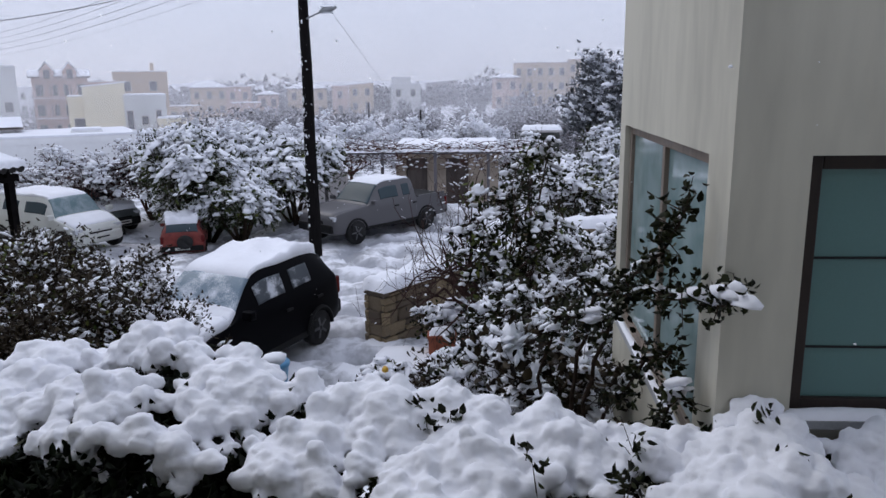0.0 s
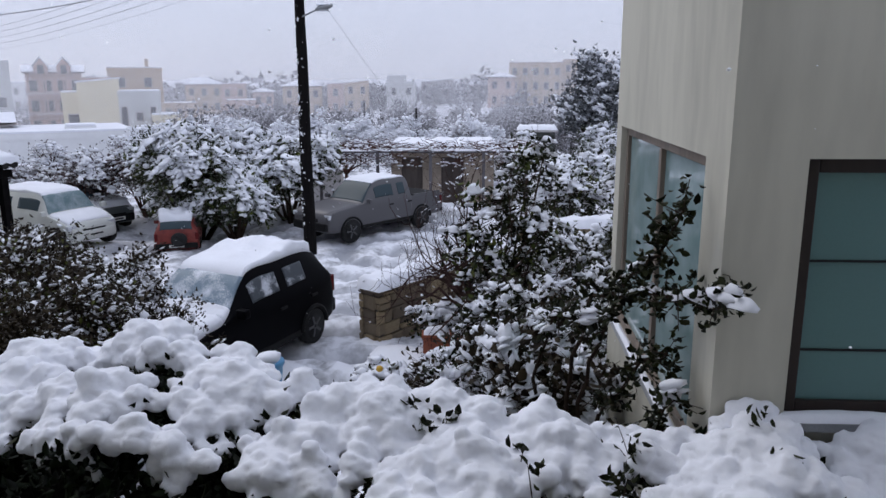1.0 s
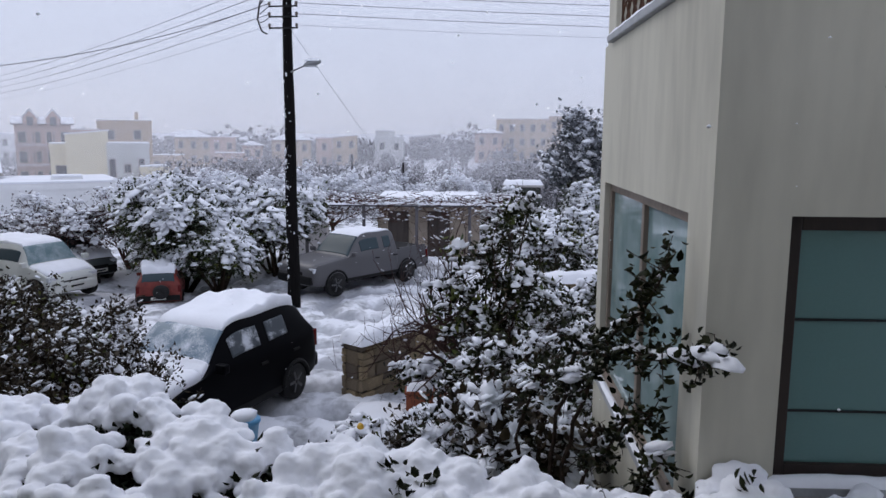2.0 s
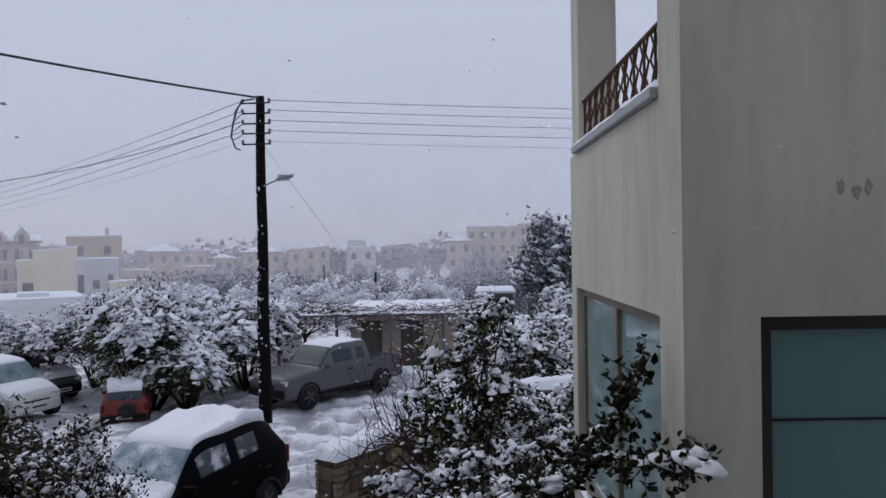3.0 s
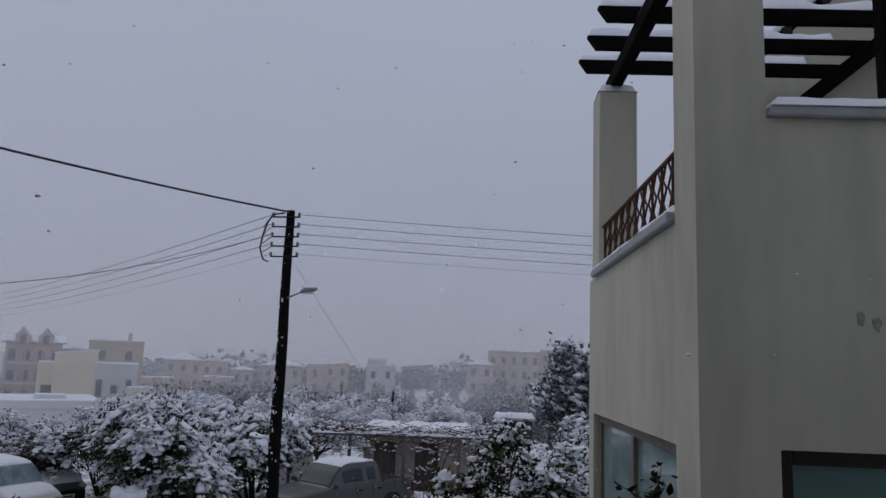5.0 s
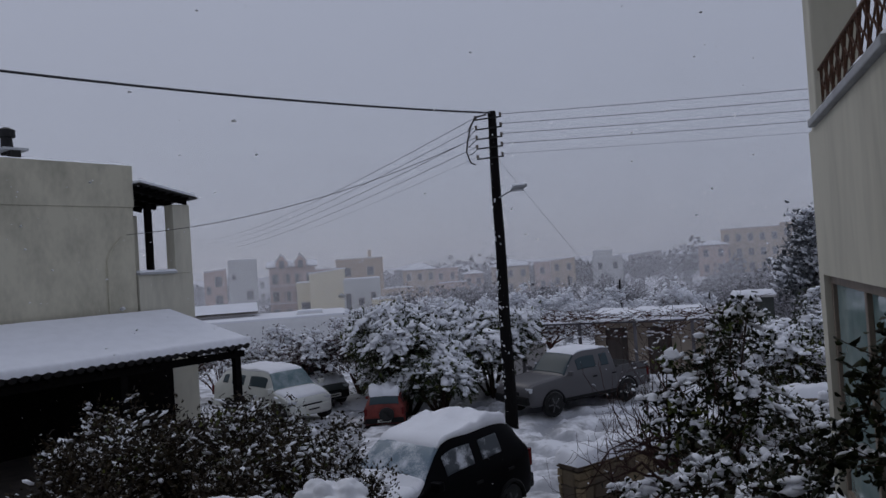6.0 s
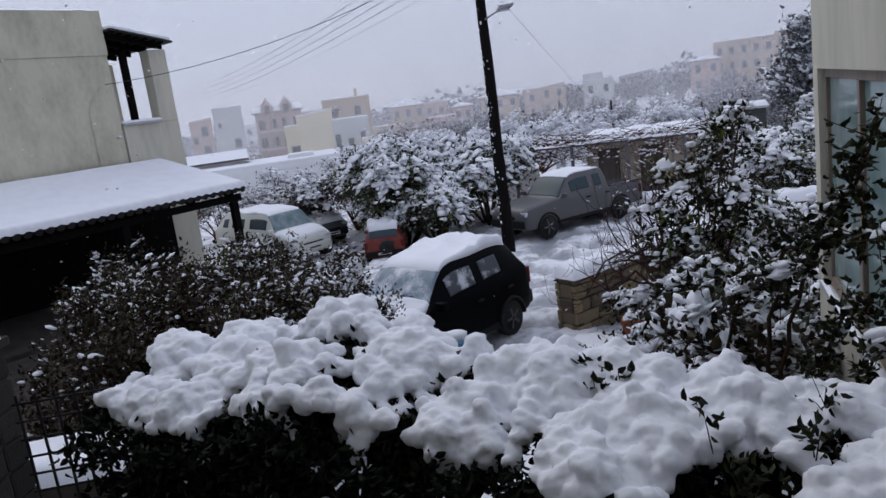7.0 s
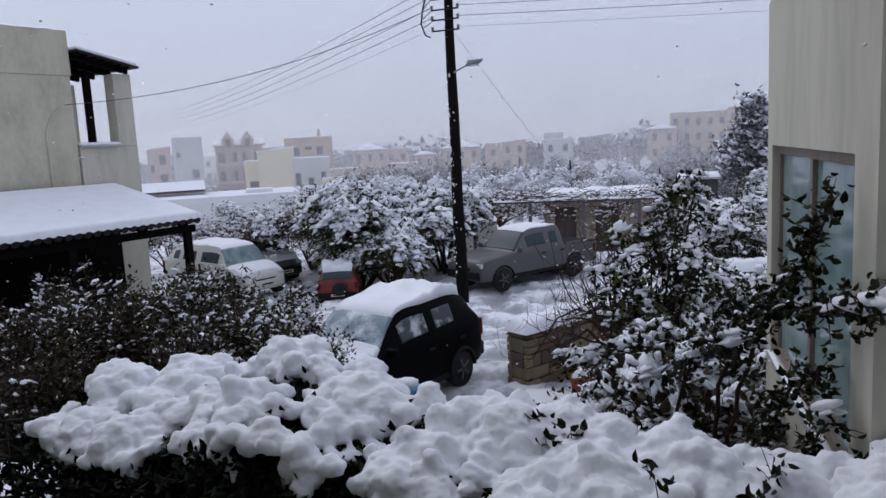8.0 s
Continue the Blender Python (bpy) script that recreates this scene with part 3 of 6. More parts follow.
# ---- the house beside the garden ----
HM = pose(2.62, 6.6, 0, 0, 0, 6)
house = thing("house", "beige plastered house with a roof terrace, brown timber pergola and snow on its copings", "house", HM, kind="structure")
for x0, x1, y0, y1, z0, z1 in ((0, 0.2, 0.2, 0.42, 0, 5.12), (0, 0.2, 3.17, 3.42, 0, 5.12), (0, 0.2, 0.42, 3.17, 0, 2.05), (0, 0.2, 0.42, 3.17, 3.9, 5.12)):
    part("west_wall", box(x0, x1, y0, y1, z0, z1), M_PLASTER, house)
for x0, x1, z0, z1 in ((0, 0.39, 0, 5.12), (0.39, 2.3, 0, 2.54), (0.39, 2.3, 3.93, 5.12), (2.3, 7.0, 0, 5.12), (0.37, 7.0, 5.12, 5.61)):
    part("south_wall", box(x0, x1, 0, 0.2, z0, z1), M_PLASTER, house)
part("back_wall", box(0.2, 7.0, 3.22, 3.42, 0, 5.1), M_PLASTER, house)
part("terrace_floor", box(0.2, 7.0, 0.2, 3.22, 4.6, 4.8), M_PLASTER, house)
part("room_floor", box(0.2, 7.0, 0.2, 3.22, 1.7, 1.9), M_PLASTER, house)
part("pillar", box(0, 0.37, 0, 0.40, 5.12, 7.02), M_PLASTER, house)
part("pillar", box(0.03, 0.39, 3.12, 3.48, 5.123, 6.93, 0.02), M_PLASTER, house)
# copings and the snow on them
part("coping", box(-0.045, 0.2, 0.41, 3.10, 5.125, 5.185, 0.012), M_COPING, house, "grey stone coping")
part("coping", box(0.375, 7.0, -0.04, 0.24, 5.613, 5.665, 0.012), M_COPING, house, "grey stone coping")
part("snow_strip", snow_slab(-0.04, 0.19, 0.42, 3.09, 5.186, 0.05, 0.05, 3), M_SNOW, house, "snow lying on the coping", True)
part("snow_strip", snow_slab(0.38, 7.0, -0.05, 0.24, 5.666, 0.06, 0.05, 7, wave=0.3), M_SNOW, house, "snow lying on the coping", True)
part("snow_cap", snow_slab(0.03, 0.39, 3.12, 3.48, 6.931, 0.08, 0.045, 11), M_SNOW, house, "snow cap on the pillar", True)


def window_unit(name, x0, x1, z0, z1, y, fw, fmat, gmat, mullions=(), lines=(), depth=0.07, label=""):
    """A framed pane that stands in an opening, along x, with its face at y."""
    w = thing(name, label, "", None)
    w.parent = house
    bm = box(x0, x0 + fw, y, y + depth, z0, z1, 0.006)
    part("window_frame", bm, fmat, w)
    part("window_frame", box(x1 - fw, x1, y, y + depth, z0, z1, 0.006), fmat, w)
    part("window_frame", box(x0 + fw, x1 - fw, y, y + depth, z1 - fw, z1, 0.006), fmat, w)
    part("window_frame", box(x0 + fw, x1 - fw, y, y + depth, z0, z0 + fw, 0.006), fmat, w)
    for a, b in mullions:
        part("mullion", box(a, b, y - 0.004, y + depth, z0 + fw, z1 - fw, 0.006), fmat, w)
    part("pane", box(x0 + fw, x1 - fw, y + 0.03, y + 0.045, z0 + fw, z1 - fw), gmat, w)
    for z in lines:
        part("glazing_bar", box(x0 + fw, x1 - fw, y + 0.022, y + 0.0285, z - 0.006, z + 0.006), M_IRON, w)
    return w


window_unit("window", 0.39, 2.3, 2.54, 3.93, 0.05, 0.075, M_BROWN, M_FROST, (), (3.39, 2.90), label="brown timber window with frosted green glass")
ww = window_unit("window", 0.43, 3.16, 2.06, 3.9, 0.05, 0.075, M_TAN, M_SHEEN, ((1.72, 1.80),), (), label="tan framed corner window with street reflections painted into its glass")
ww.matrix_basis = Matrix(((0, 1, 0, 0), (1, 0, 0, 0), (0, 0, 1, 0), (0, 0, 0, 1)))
part("window_sill", box(0.34, 2.35, -0.06, 0.05, 2.48, 2.537, 0.01), M_COPING, house, "grey window sill with snow")
part("snow_strip", snow_slab(0.35, 2.34, -0.065, 0.045, 2.538, 0.035, 0.03, 5, wave=0.5), M_SNOW, house, "snow on the sill", True)
part("window_sill", box(-0.015, 0.05, 0.45, 3.3, 1.99, 2.053, 0.01), M_COPING, house, "grey window sill with snow")
part("snow_strip", snow_slab(-0.015, 0.045, 0.46, 3.29, 2.054, 0.02, 0.04, 6, wave=0.5), M_SNOW, house, "snow on the sill", True)
# stains where plaster has flaked
rng = np.random.default_rng(4)
for cx, cz in ((0.88, 4.56), (0.94, 4.58), (1.12, 4.55), (0.80, 4.58)):
    bm = bmesh.new()
    pts = [(cx + 0.022 * math.cos(a) * rng.uniform(0.5, 1.2), cz + 0.042 * math.sin(a) * rng.uniform(0.5, 1.2)) for a in np.linspace(0, 6.28, 11)[:-1]]
    top = [bm.verts.new((x, -0.0025, z)) for x, z in pts]
    bot = [bm.verts.new((x, 0.002, z)) for x, z in pts]
    bm.faces.new(top)
    for i in range(10):
        bm.faces.new((top[i], bot[i], bot[(i + 1) % 10], top[(i + 1) % 10]))
    part("plaster_flake", bm, M_STAIN, house, "grey flaked patch in the plaster")

# railing on the low terrace wall
rail = thing("railing", "rusty wrought iron railing with angular loops on the terrace wall", "railing", HM)
X = 0.075
part("top_rail", beam((X, 0.41, 5.60), (X, 3.12, 5.60), 0.03, 0.022), M_RUST, rail)
part("bottom_rail", beam((X, 0.41, 5.25), (X, 3.12, 5.25), 0.024, 0.018), M_RUST, rail)
for i in range(11):
    y = 0.45 + i * 0.26
    part("post", beam((X, y, 5.19), (X, y, 5.60), 0.018, 0.018), M_RUST, rail)
    if i < 10:
        for s in (-1, 1):
            run = [(X, y + 0.13 + s * 0.03, 5.26), (X, y + 0.13 + s * 0.10, 5.35), (X, y + 0.13 + s * 0.02, 5.43), (X, y + 0.13 + s * 0.10, 5.50), (X, y + 0.13 + s * 0.03, 5.59)]
            mesh_part("scroll", tubes_mesh("scroll", [(run, [0.008] * 5)], 5), M_RUST, rail)

# pergola of the terrace
pergola = thing("pergola", "dark stained timber pergola with snow along its beams", "pergola", HM @ Matrix.Translation((0, 0, 0.035)))
part("purlin", beam((0.2, 3.45, 7.03), (0.2, 0.02, 7.03), 0.11, 0.14), M_BEAM, pergola)
part("snow_strip", snow_slab(0.15, 0.25, 0.05, 3.4, 7.102, 0.05, 0.04, 21), M_SNOW, pergola, "snow along the beam", True)
ends = (2.32, 2.32, 2.55, 2.8, 3.0, 3.2)
for i, y in enumerate((3.18, 2.64, 2.08, 1.50, 0.92, 0.33)):
    bm = beam((-0.16, y, 7.16), (ends[i], y, 7.16), 0.08, 0.115, 0.0)
    for v in bm.verts:
        if v.co.x < -0.1 and v.co.z < 7.14:
            v.co.x += 0.08
    part("rafter", bm, M_BEAM, pergola)
    part("snow_strip", snow_slab(-0.15, ends[i] - 0.3, y - 0.042, y + 0.042, 7.218, 0.075, 0.03, 30 + i, wave=0.6, edge=0.035), M_SNOW, pergola, "snow along the beam", True)
for x in (1.63, 2.16):
    part("post", box(x, x + 0.085, 1.15, 1.27, 4.8, 7.10, 0.006), M_BEAM, pergola)
part("rail", box(1.62, 3.2, 1.17, 1.25, 6.52, 6.59, 0.005), M_BEAM, pergola)

# upper storey behind the terrace, with raking roof edges
upper = thing("upper_storey", "pale plastered upper storey with sloping tiled verges", "house", HM, kind="structure")


def prism(pts, y0, y1):
    bm = bmesh.new()
    a = [bm.verts.new((x, y0, z)) for x, z in pts]
    b = [bm.verts.new((x, y1, z)) for x, z in pts]
    bm.faces.new(a)
    bm.faces.new(b[::-1])
    for i in range(len(pts)):
        j = (i + 1) % len(pts)
        bm.faces.new((a[i], b[i], b[j], a[j]))
    bmesh.ops.recalc_face_normals(bm, faces=bm.faces)
    return bm


part("gable_wall", prism(((1.15, 4.8), (7, 4.8), (7, 9.4), (3.4, 9.02), (1.15, 6.95)), 3.62, 3.82), M_PLASTER, upper)
part("gable_wall", prism(((1.72, 4.8), (7, 4.8), (7, 9.2), (4.7, 9.1), (1.72, 6.62)), 2.50, 2.70), M_PLASTER, upper)
part("verge_board", beam((1.66, 2.44, 6.61), (4.7, 2.44, 9.14), 0.10, 0.13), M_BEAM, upper)
for i in range(17):
    k = i / 16
    a = Vector((1.2 + 2.2 * k, 3.6, 7.03 + 2.04 * k))
    mesh_part("roof_tile", tubes_mesh("roof_tile", [([a, a + Vector((0, 0.35, 0))], [0.065, 0.065])], 8), M_TILE, upper)
part("snow_strip", beam((1.15, 3.78, 7.10), (3.4, 3.78, 9.18), 0.34, 0.07, 0.02), M_SNOW, upper, "snow on the tiles")
shut = part("shutter", box(2.42, 3.0, 2.455, 2.495, 5.0, 7.0, 0.004), M_SHUTTER, upper, "brown slatted shutter")
for i in range(26):
    part("slat", box(2.45, 2.97, 2.438, 2.456, 5.1 + i * 0.072, 5.145 + i * 0.072, 0.0), M_SHUTTER, shut)
lan = thing("wall_lantern", "small black wall lantern", "lantern", HM @ Matrix.Translation((3.16, 2.47, 6.55)))
part("lantern_frame", box(-0.05, 0.05, -0.12, -0.02, -0.1, 0.08, 0.01), M_IRON, lan)
part("lantern_arm", beam((0, -0.07, 0.10), (0, 0.03, 0.13), 0.02, 0.02), M_IRON, lan)

# ---- garden bed and stone walls ----
rng = np.random.default_rng(12)
bm = bmesh.new()
GN = 46
gv = {}


def garden_z(x, y):
    return 0.14 + 0.80 * ramp01(0.2, 1.8, x) * (1 - ramp01(10.5, 13.2, y)) + 0.10 * ramp01(-0.5, 0.5, x)


for i in range(GN + 1):
    for j in range(GN + 1):
        y = 7.0 + 6.95 * j / GN
        x0 = -1.2 + 0.25 * noise.noise(Vector((y, 0, 0)))
        x = x0 + (3.9 - 0.12 * (y - 7) - x0) * i / GN
        z = garden_z(x, y) + 0.08 * noise.noise(Vector((x * 1.3, y * 1.3, 4))) + 0.05 * noise.noise(Vector((x * 4, y * 4, 4)))
        if i in (0, GN) or j in (0, GN):
            z = -0.05
        gv[i, j] = bm.verts.new((x, y, z))
for i in range(GN):
    for j in range(GN):
        bm.faces.new((gv[i, j], gv[i + 1, j], gv[i + 1, j + 1], gv[i, j + 1]))
tagged(part("garden_bed", bm, M_SNOW, None, "", True), "raised garden bed under uneven fresh snow", "garden bed", kind="structure")


def stone_wall(label, p0, p1, z0, z1, thick, seed, course=0.17, snow=0.13):
    """A rubble wall of single stones round a mortar core, with a snow cap."""
    rng = np.random.default_rng(seed)
    p0, p1 = Vector(p0), Vector(p1)
    d = p1 - p0
    L = d.length
    m = Matrix.Translation(p0) @ pose(0, 0, 0, 0, 0, math.degrees(math.atan2(d.y, d.x)))
    w = thing("stone_wall", label, "wall", m, kind="structure")
    part("mortar_core", box(0.03, L - 0.03, 0.03, thick - 0.03, z0, z1 - 0.02), M_MORTAR, w)
    shapes = []
    for k in range(6):
        bm = box(0, 1, 0, 1, 0, 1)
        bmesh.ops.bevel(bm, geom=bm.edges[:], offset=0.10, segments=1, affect="EDGES")
        for v in bm.verts:
            v.co += Vector(rng.normal(size=3)) * 0.055
        me = bpy.data.meshes.new("stone")
        bm.to_mesh(me)
        bm.free()
        me.materials.append(M_STONE)
        shapes.append(me)

    def put(x, y, z, sx, sy, sz):
        ob = new("stone", shapes[int(rng.integers(6))])
        ob.parent = w
        ob.matrix_basis = Matrix.Translation((x, y, z)) @ Matrix.Diagonal((sx, sy, sz, 1))

    z = z0
    while z < z1 - 0.05:
        h = min(course * rng.uniform(0.8, 1.25), z1 - z)
        for y, run in ((0.0, L), (thick - 0.08, L)):
            x = -rng.uniform(0, 0.1)
            while x < run - 0.06:
                l = min(rng.uniform(0.14, 0.46), run - x)
                cut = rng.uniform(0.42, 0.6) if rng.uniform() < 0.3 else 0.0
                for za, zb in (((0, cut), (cut, 1)) if cut else ((0, 1),)):
                    put(max(x, 0), y - 0.012, z + 0.008 + h * za, l - rng.uniform(0.014, 0.035), 0.085 + rng.uniform(0, 0.035), h * (zb - za) - rng.uniform(0.012, 0.03))
                x += l
        for x in (0.0, L - 0.08):
            put(x - 0.014, 0.09, z + 0.008, 0.1, (thick - 0.18) * 0.96, h - 0.016)
        z += h
    part("snow_cap", snow_slab(-0.05, L + 0.04, -0.06, thick + 0.06, z1 - 0.005, snow, 0.07, seed + 2, wave=0.45), M_SNOW, w, "thick snow cap", True)
    return w


stone_wall("rubble stone garden wall with a thick snow cap", (-1.22, 14.25, 0), (0.80, 17.85, 0), -0.1, 0.90, 0.46, 5, course=0.21, snow=0.21)
stone_wall("far garden wall half hidden by shrubs, topped with snow", (0.75, 17.5, 0), (4.2, 18.6, 0), 0.2, 1.34, 0.4, 7, course=0.23, snow=0.19)

# ---- the clipped hedge in front of the terrace ----
rng = np.random.default_rng(3)
hedge = thing("hedge", "evergreen garden hedge bowed under deep lumps of fresh snow", "hedge", Matrix.Translation((0.6, 6.4, 0.3)))
HB = np.array([0.6, 6.4, 0.3])


def ridge_y(x):
    return 6.75 + 0.30 * math.exp(-((x + 0.9) / 0.7) ** 2) - 0.16 * ramp01(0.3, 2.4, x) - 0.08 * ramp01(-1.6, -2.3, x)


def ridge_z(x):
    return 2.50 + 0.20 * math.exp(-((x + 0.66) / 0.45) ** 2) + 0.18 * math.exp(-((x - 2.80) / 0.32) ** 2) - 0.10 * ramp01(1.0, 2.2, x) + 0.03 * ramp01(-1.3, -2.0, x)


GAPS = ((-0.75, 6.55, 0.42, 0.09), (-1.12, 6.05, 0.10, 0.16), (0.10, 6.02, 0.13, 0.11), (1.82, 5.80, 0.27, 0.27), (0.34, 6.42, 0.07, 0.15),
        (0.86, 5.86, 0.07, 0.12), (3.05, 5.92, 0.2, 0.09), (-0.5, 6.02, 0.09, 0.1), (2.25, 6.2, 0.12, 0.07), (-1.6, 6.15, 0.08, 0.12))
verts, tris, o = [], [], 0
iv, it = ICO[2]


def front_y(x):
    return 5.88 + 0.10 * noise.noise(Vector((x * 1.7, 3, 0))) - 0.28 * ramp01(0.6, 1.3, x)


for count in range(4600):
    x = rng.uniform(-2.15, 3.5)
    yr = ridge_y(x)
    y = rng.uniform(front_y(x), yr)
    if any(((x - a) / (rx + 0.02)) ** 2 + ((y - b) / (ry + 0.02)) ** 2 < 1 for a, b, rx, ry in GAPS):
        continue
    lump = noise.noise(Vector((x * 3.0, y * 3.0, 4)))
    pit = noise.noise(Vector((x * 9.5, y * 9.5, 11)))
    if 0.55 * lump + 0.75 * pit < (-0.15 if x < 0.9 else -0.26) + 0.08 * rng.uniform():
        continue
    k = (y - 5.6) / (yr - 5.6)
    z = ridge_z(x) - 0.27 * (1 - k) ** 1.4 + 0.12 * lump + 0.085 * pit + 0.024 * rng.normal()
    r = rng.uniform(0.028, 0.074) * (1 + 0.4 * lump)
    s = np.array([r * rng.uniform(0.9, 1.35), r * rng.uniform(0.9, 1.25), r * rng.uniform(0.7, 1.0)])
    verts.append(iv * s + np.array([x, y, z]) - HB)
    tris.append(it + o)
    o += len(iv)
# tongues of snow that hang down the front
for k in range(130):
    x = rng.uniform(-2.1, 3.4)
    if any(b < 6.1 and abs(x - a) < rx + 0.03 for a, b, rx, ry in GAPS):
        continue
    y0, L = front_y(x) + 0.02, rng.uniform(0.04, 0.36) * (0.6 + 0.6 * noise.noise(Vector((x * 2.2, 0, 6))))
    for q in range(4):
        r = rng.uniform(0.03, 0.065) * (1.1 - 0.14 * q)
        z = ridge_z(x) - 0.22 - L * q / 3
        verts.append(iv * np.array([r, r * 0.9, r * 1.1]) + np.array([x + rng.normal() * 0.03, y0 + rng.normal() * 0.03, z]) - HB)
        tris.append(it + o)
        o += len(iv)
sm = mesh_part("snow_cover", big_mesh("snow_cover", np.concatenate(verts), np.concatenate(tris)), M_SNOW, hedge, "deep lumpy fresh snow", True)
rm = sm.modifiers.new("remesh", "REMESH")
rm.mode, rm.voxel_size, rm.use_smooth_shade = "VOXEL", 0.0155, True
sm2 = sm.modifiers.new("smooth", "SMOOTH")
sm2.factor, sm2.iterations = 0.5, 3
tex = bpy.data.textures.new("snow_lumps", "CLOUDS")
tex.noise_scale = 0.075
dm = sm.modifiers.new("lumps", "DISPLACE")
dm.texture, dm.strength, dm.mid_level, dm.texture_coords = tex, 0.042, 0.5, "LOCAL"
tex2 = bpy.data.textures.new("snow_grain", "CLOUDS")
tex2.noise_scale = 0.028
dm2 = sm.modifiers.new("grain", "DISPLACE")
dm2.texture, dm2.strength, dm2.mid_level, dm2.texture_coords = tex2, 0.014, 0.5, "LOCAL"
# twiggy body: near-black lumps, shade between the leaves put into their colour
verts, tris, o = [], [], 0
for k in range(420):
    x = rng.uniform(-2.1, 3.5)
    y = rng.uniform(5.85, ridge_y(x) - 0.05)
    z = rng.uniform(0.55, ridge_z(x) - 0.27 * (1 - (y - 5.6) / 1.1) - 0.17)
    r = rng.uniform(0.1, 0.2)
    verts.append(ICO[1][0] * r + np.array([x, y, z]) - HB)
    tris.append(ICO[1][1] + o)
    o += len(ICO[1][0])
mesh_part("inner_dark_core", big_mesh("inner_dark_core", np.concatenate(verts), np.concatenate(tris)), M_CORE, hedge)
stems = []
for k in range(26):
    x, y = rng.uniform(-2.0, 3.3), rng.uniform(5.9, 6.5)
    stems.append(([Vector((x, y, 0.0)) - Vector(HB), Vector((x + rng.normal() * 0.1, y, 0.9)) - Vector(HB), Vector((x + rng.normal() * 0.2, y, 1.9)) - Vector(HB)], [0.03, 0.025, 0.012]))
mesh_part("stems", tubes_mesh("stems", stems, 5), M_BARK, hedge)
n = 17000
x = rng.uniform(-2.25, 3.6, n)
ry = np.array([ridge_y(a) for a in x])
rz = np.array([ridge_z(a) for a in x])
face = rng.uniform(size=n)
y = np.where(face < 0.55, 5.72 + rng.normal(size=n) * 0.07 - 0.12 * (x > 1.2), 5.6 + (ry - 5.55) * rng.uniform(size=n))
z = np.where(face < 0.55, rng.uniform(0.6, 2.25, n), rz - 0.27 * np.clip(1 - (y - 5.6) / (ry - 5.6), 0, 1) ** 1.5 + rng.normal(size=n) * 0.03 - 0.085)
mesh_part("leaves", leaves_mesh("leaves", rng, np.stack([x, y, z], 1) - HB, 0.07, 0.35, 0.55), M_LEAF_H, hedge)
# bits of snow caught on the front leaves
pk = rng.integers(0, n, 260)
pk = pk[(face[pk] < 0.55) & (z[pk] < 2.1)]
mesh_part("snow_flecks", clumps_mesh("snow_flecks", rng, np.stack([x, y, z], 1)[pk] - HB + [0, -0.03, 0.02], rng.uniform(0.012, 0.035, len(pk)), 0.6, 1), M_SNOW, hedge, "", True)["kind"] = "stuff"
# sprigs that stick out of the snow
SPR = ((0.38, 6.36, 2.52, 60, 0.13), (1.10, 6.30, 2.62, 16, 0.07), (1.22, 6.38, 2.63, 16, 0.06), (1.02, 6.46, 2.66, 7, 0.06), (2.78, 6.35, 2.72, 22, 0.08), (2.88, 6.12, 2.62, 14, 0.06),
       (1.62, 6.15, 2.60, 6, 0.05), (1.70, 5.98, 2.58, 6, 0.05), (-0.45, 6.40, 2.66, 8, 0.06), (0.07, 6.05, 2.42, 12, 0.07), (-1.1, 6.1, 2.42, 24, 0.1), (0.86, 5.9, 2.46, 10, 0.05),
       (1.86, 5.78, 2.42, 40, 0.13), (2.12, 6.0, 2.55, 26, 0.09), (-0.75, 6.55, 2.5, 50, 0.2), (3.05, 5.9, 2.45, 24, 0.1), (-1.75, 6.3, 2.42, 18, 0.09), (2.2, 6.3, 2.62, 22, 0.12))
pp, runs = [], []
for a, b, c, k, s in SPR:
    q = rng.normal(size=(k, 3)) * np.array([s * 0.55, s * 0.5, s * 0.5]) + np.array([a, b, c - 0.10]) - HB
    pp.append(q)
    for w in q[:: 9]:
        runs.append(([Vector((a, b, c - 0.26)) - Vector(HB), Vector(w)], [0.004, 0.002]))
mesh_part("sprig_growth", leaves_mesh("sprigs", rng, np.concatenate(pp), 0.06, 0.5, 0.55), M_LEAF, hedge)["kind"] = "stuff"
mesh_part("sprig_wood", tubes_mesh("sprig_wood", runs, 4), M_BARK, hedge)["kind"] = "stuff"

# ---- gate pillar and wire fence at the end of the hedge ----
post = thing("gate_pillar", "dark rubble gate pillar with a rounded snow cap", "pillar", pose(-3.17, 5.6, 0, 0, 0, 20))
part("pillar_shaft", box(-0.24, 0.24, -0.24, 0.24, 0, 2.76, 0.02), M_MORTAR, post)
shp = []
for k in range(4):
    bm = box(0, 1, 0, 1, 0, 1)
    bmesh.ops.bevel(bm, geom=bm.edges[:], offset=0.1, segments=1, affect="EDGES")
    me = bpy.data.meshes.new("stone")
    bm.to_mesh(me)
    bm.free()
    me.materials.append(M_STONE_D)
    shp.append(me)
for k in range(13):
    for f in range(4):
        for h in range(2):
            ob = new("stone", shp[(k + f + h) % 4])
            ob.parent = post
            ob.matrix_basis = pose(0, 0, 0, 0, 0, 90 * f) @ Matrix.Translation((-0.245 + h * 0.245, -0.262, 0.02 + k * 0.21)) @ Matrix.Diagonal((0.235, 0.06, 0.195, 1))
part("cap_stone", box(-0.29, 0.29, -0.29, 0.29, 2.761, 2.83, 0.015), M_STONE_D, post)
mesh_part("snow_cap", clumps_mesh("snow_cap", np.random.default_rng(4), np.array([[0.0, 0.0, 2.85], [0.03, 0.02, 3.0]]), np.array([0.30, 0.22]), 0.55, 2, 0.12), M_SNOW, post, "rounded double snow cap", True)
fence = thing("fence", "black wire mesh fence panel with bits of snow", "fence", pose(-2.80, 5.78, 0, 0, 0, 34))
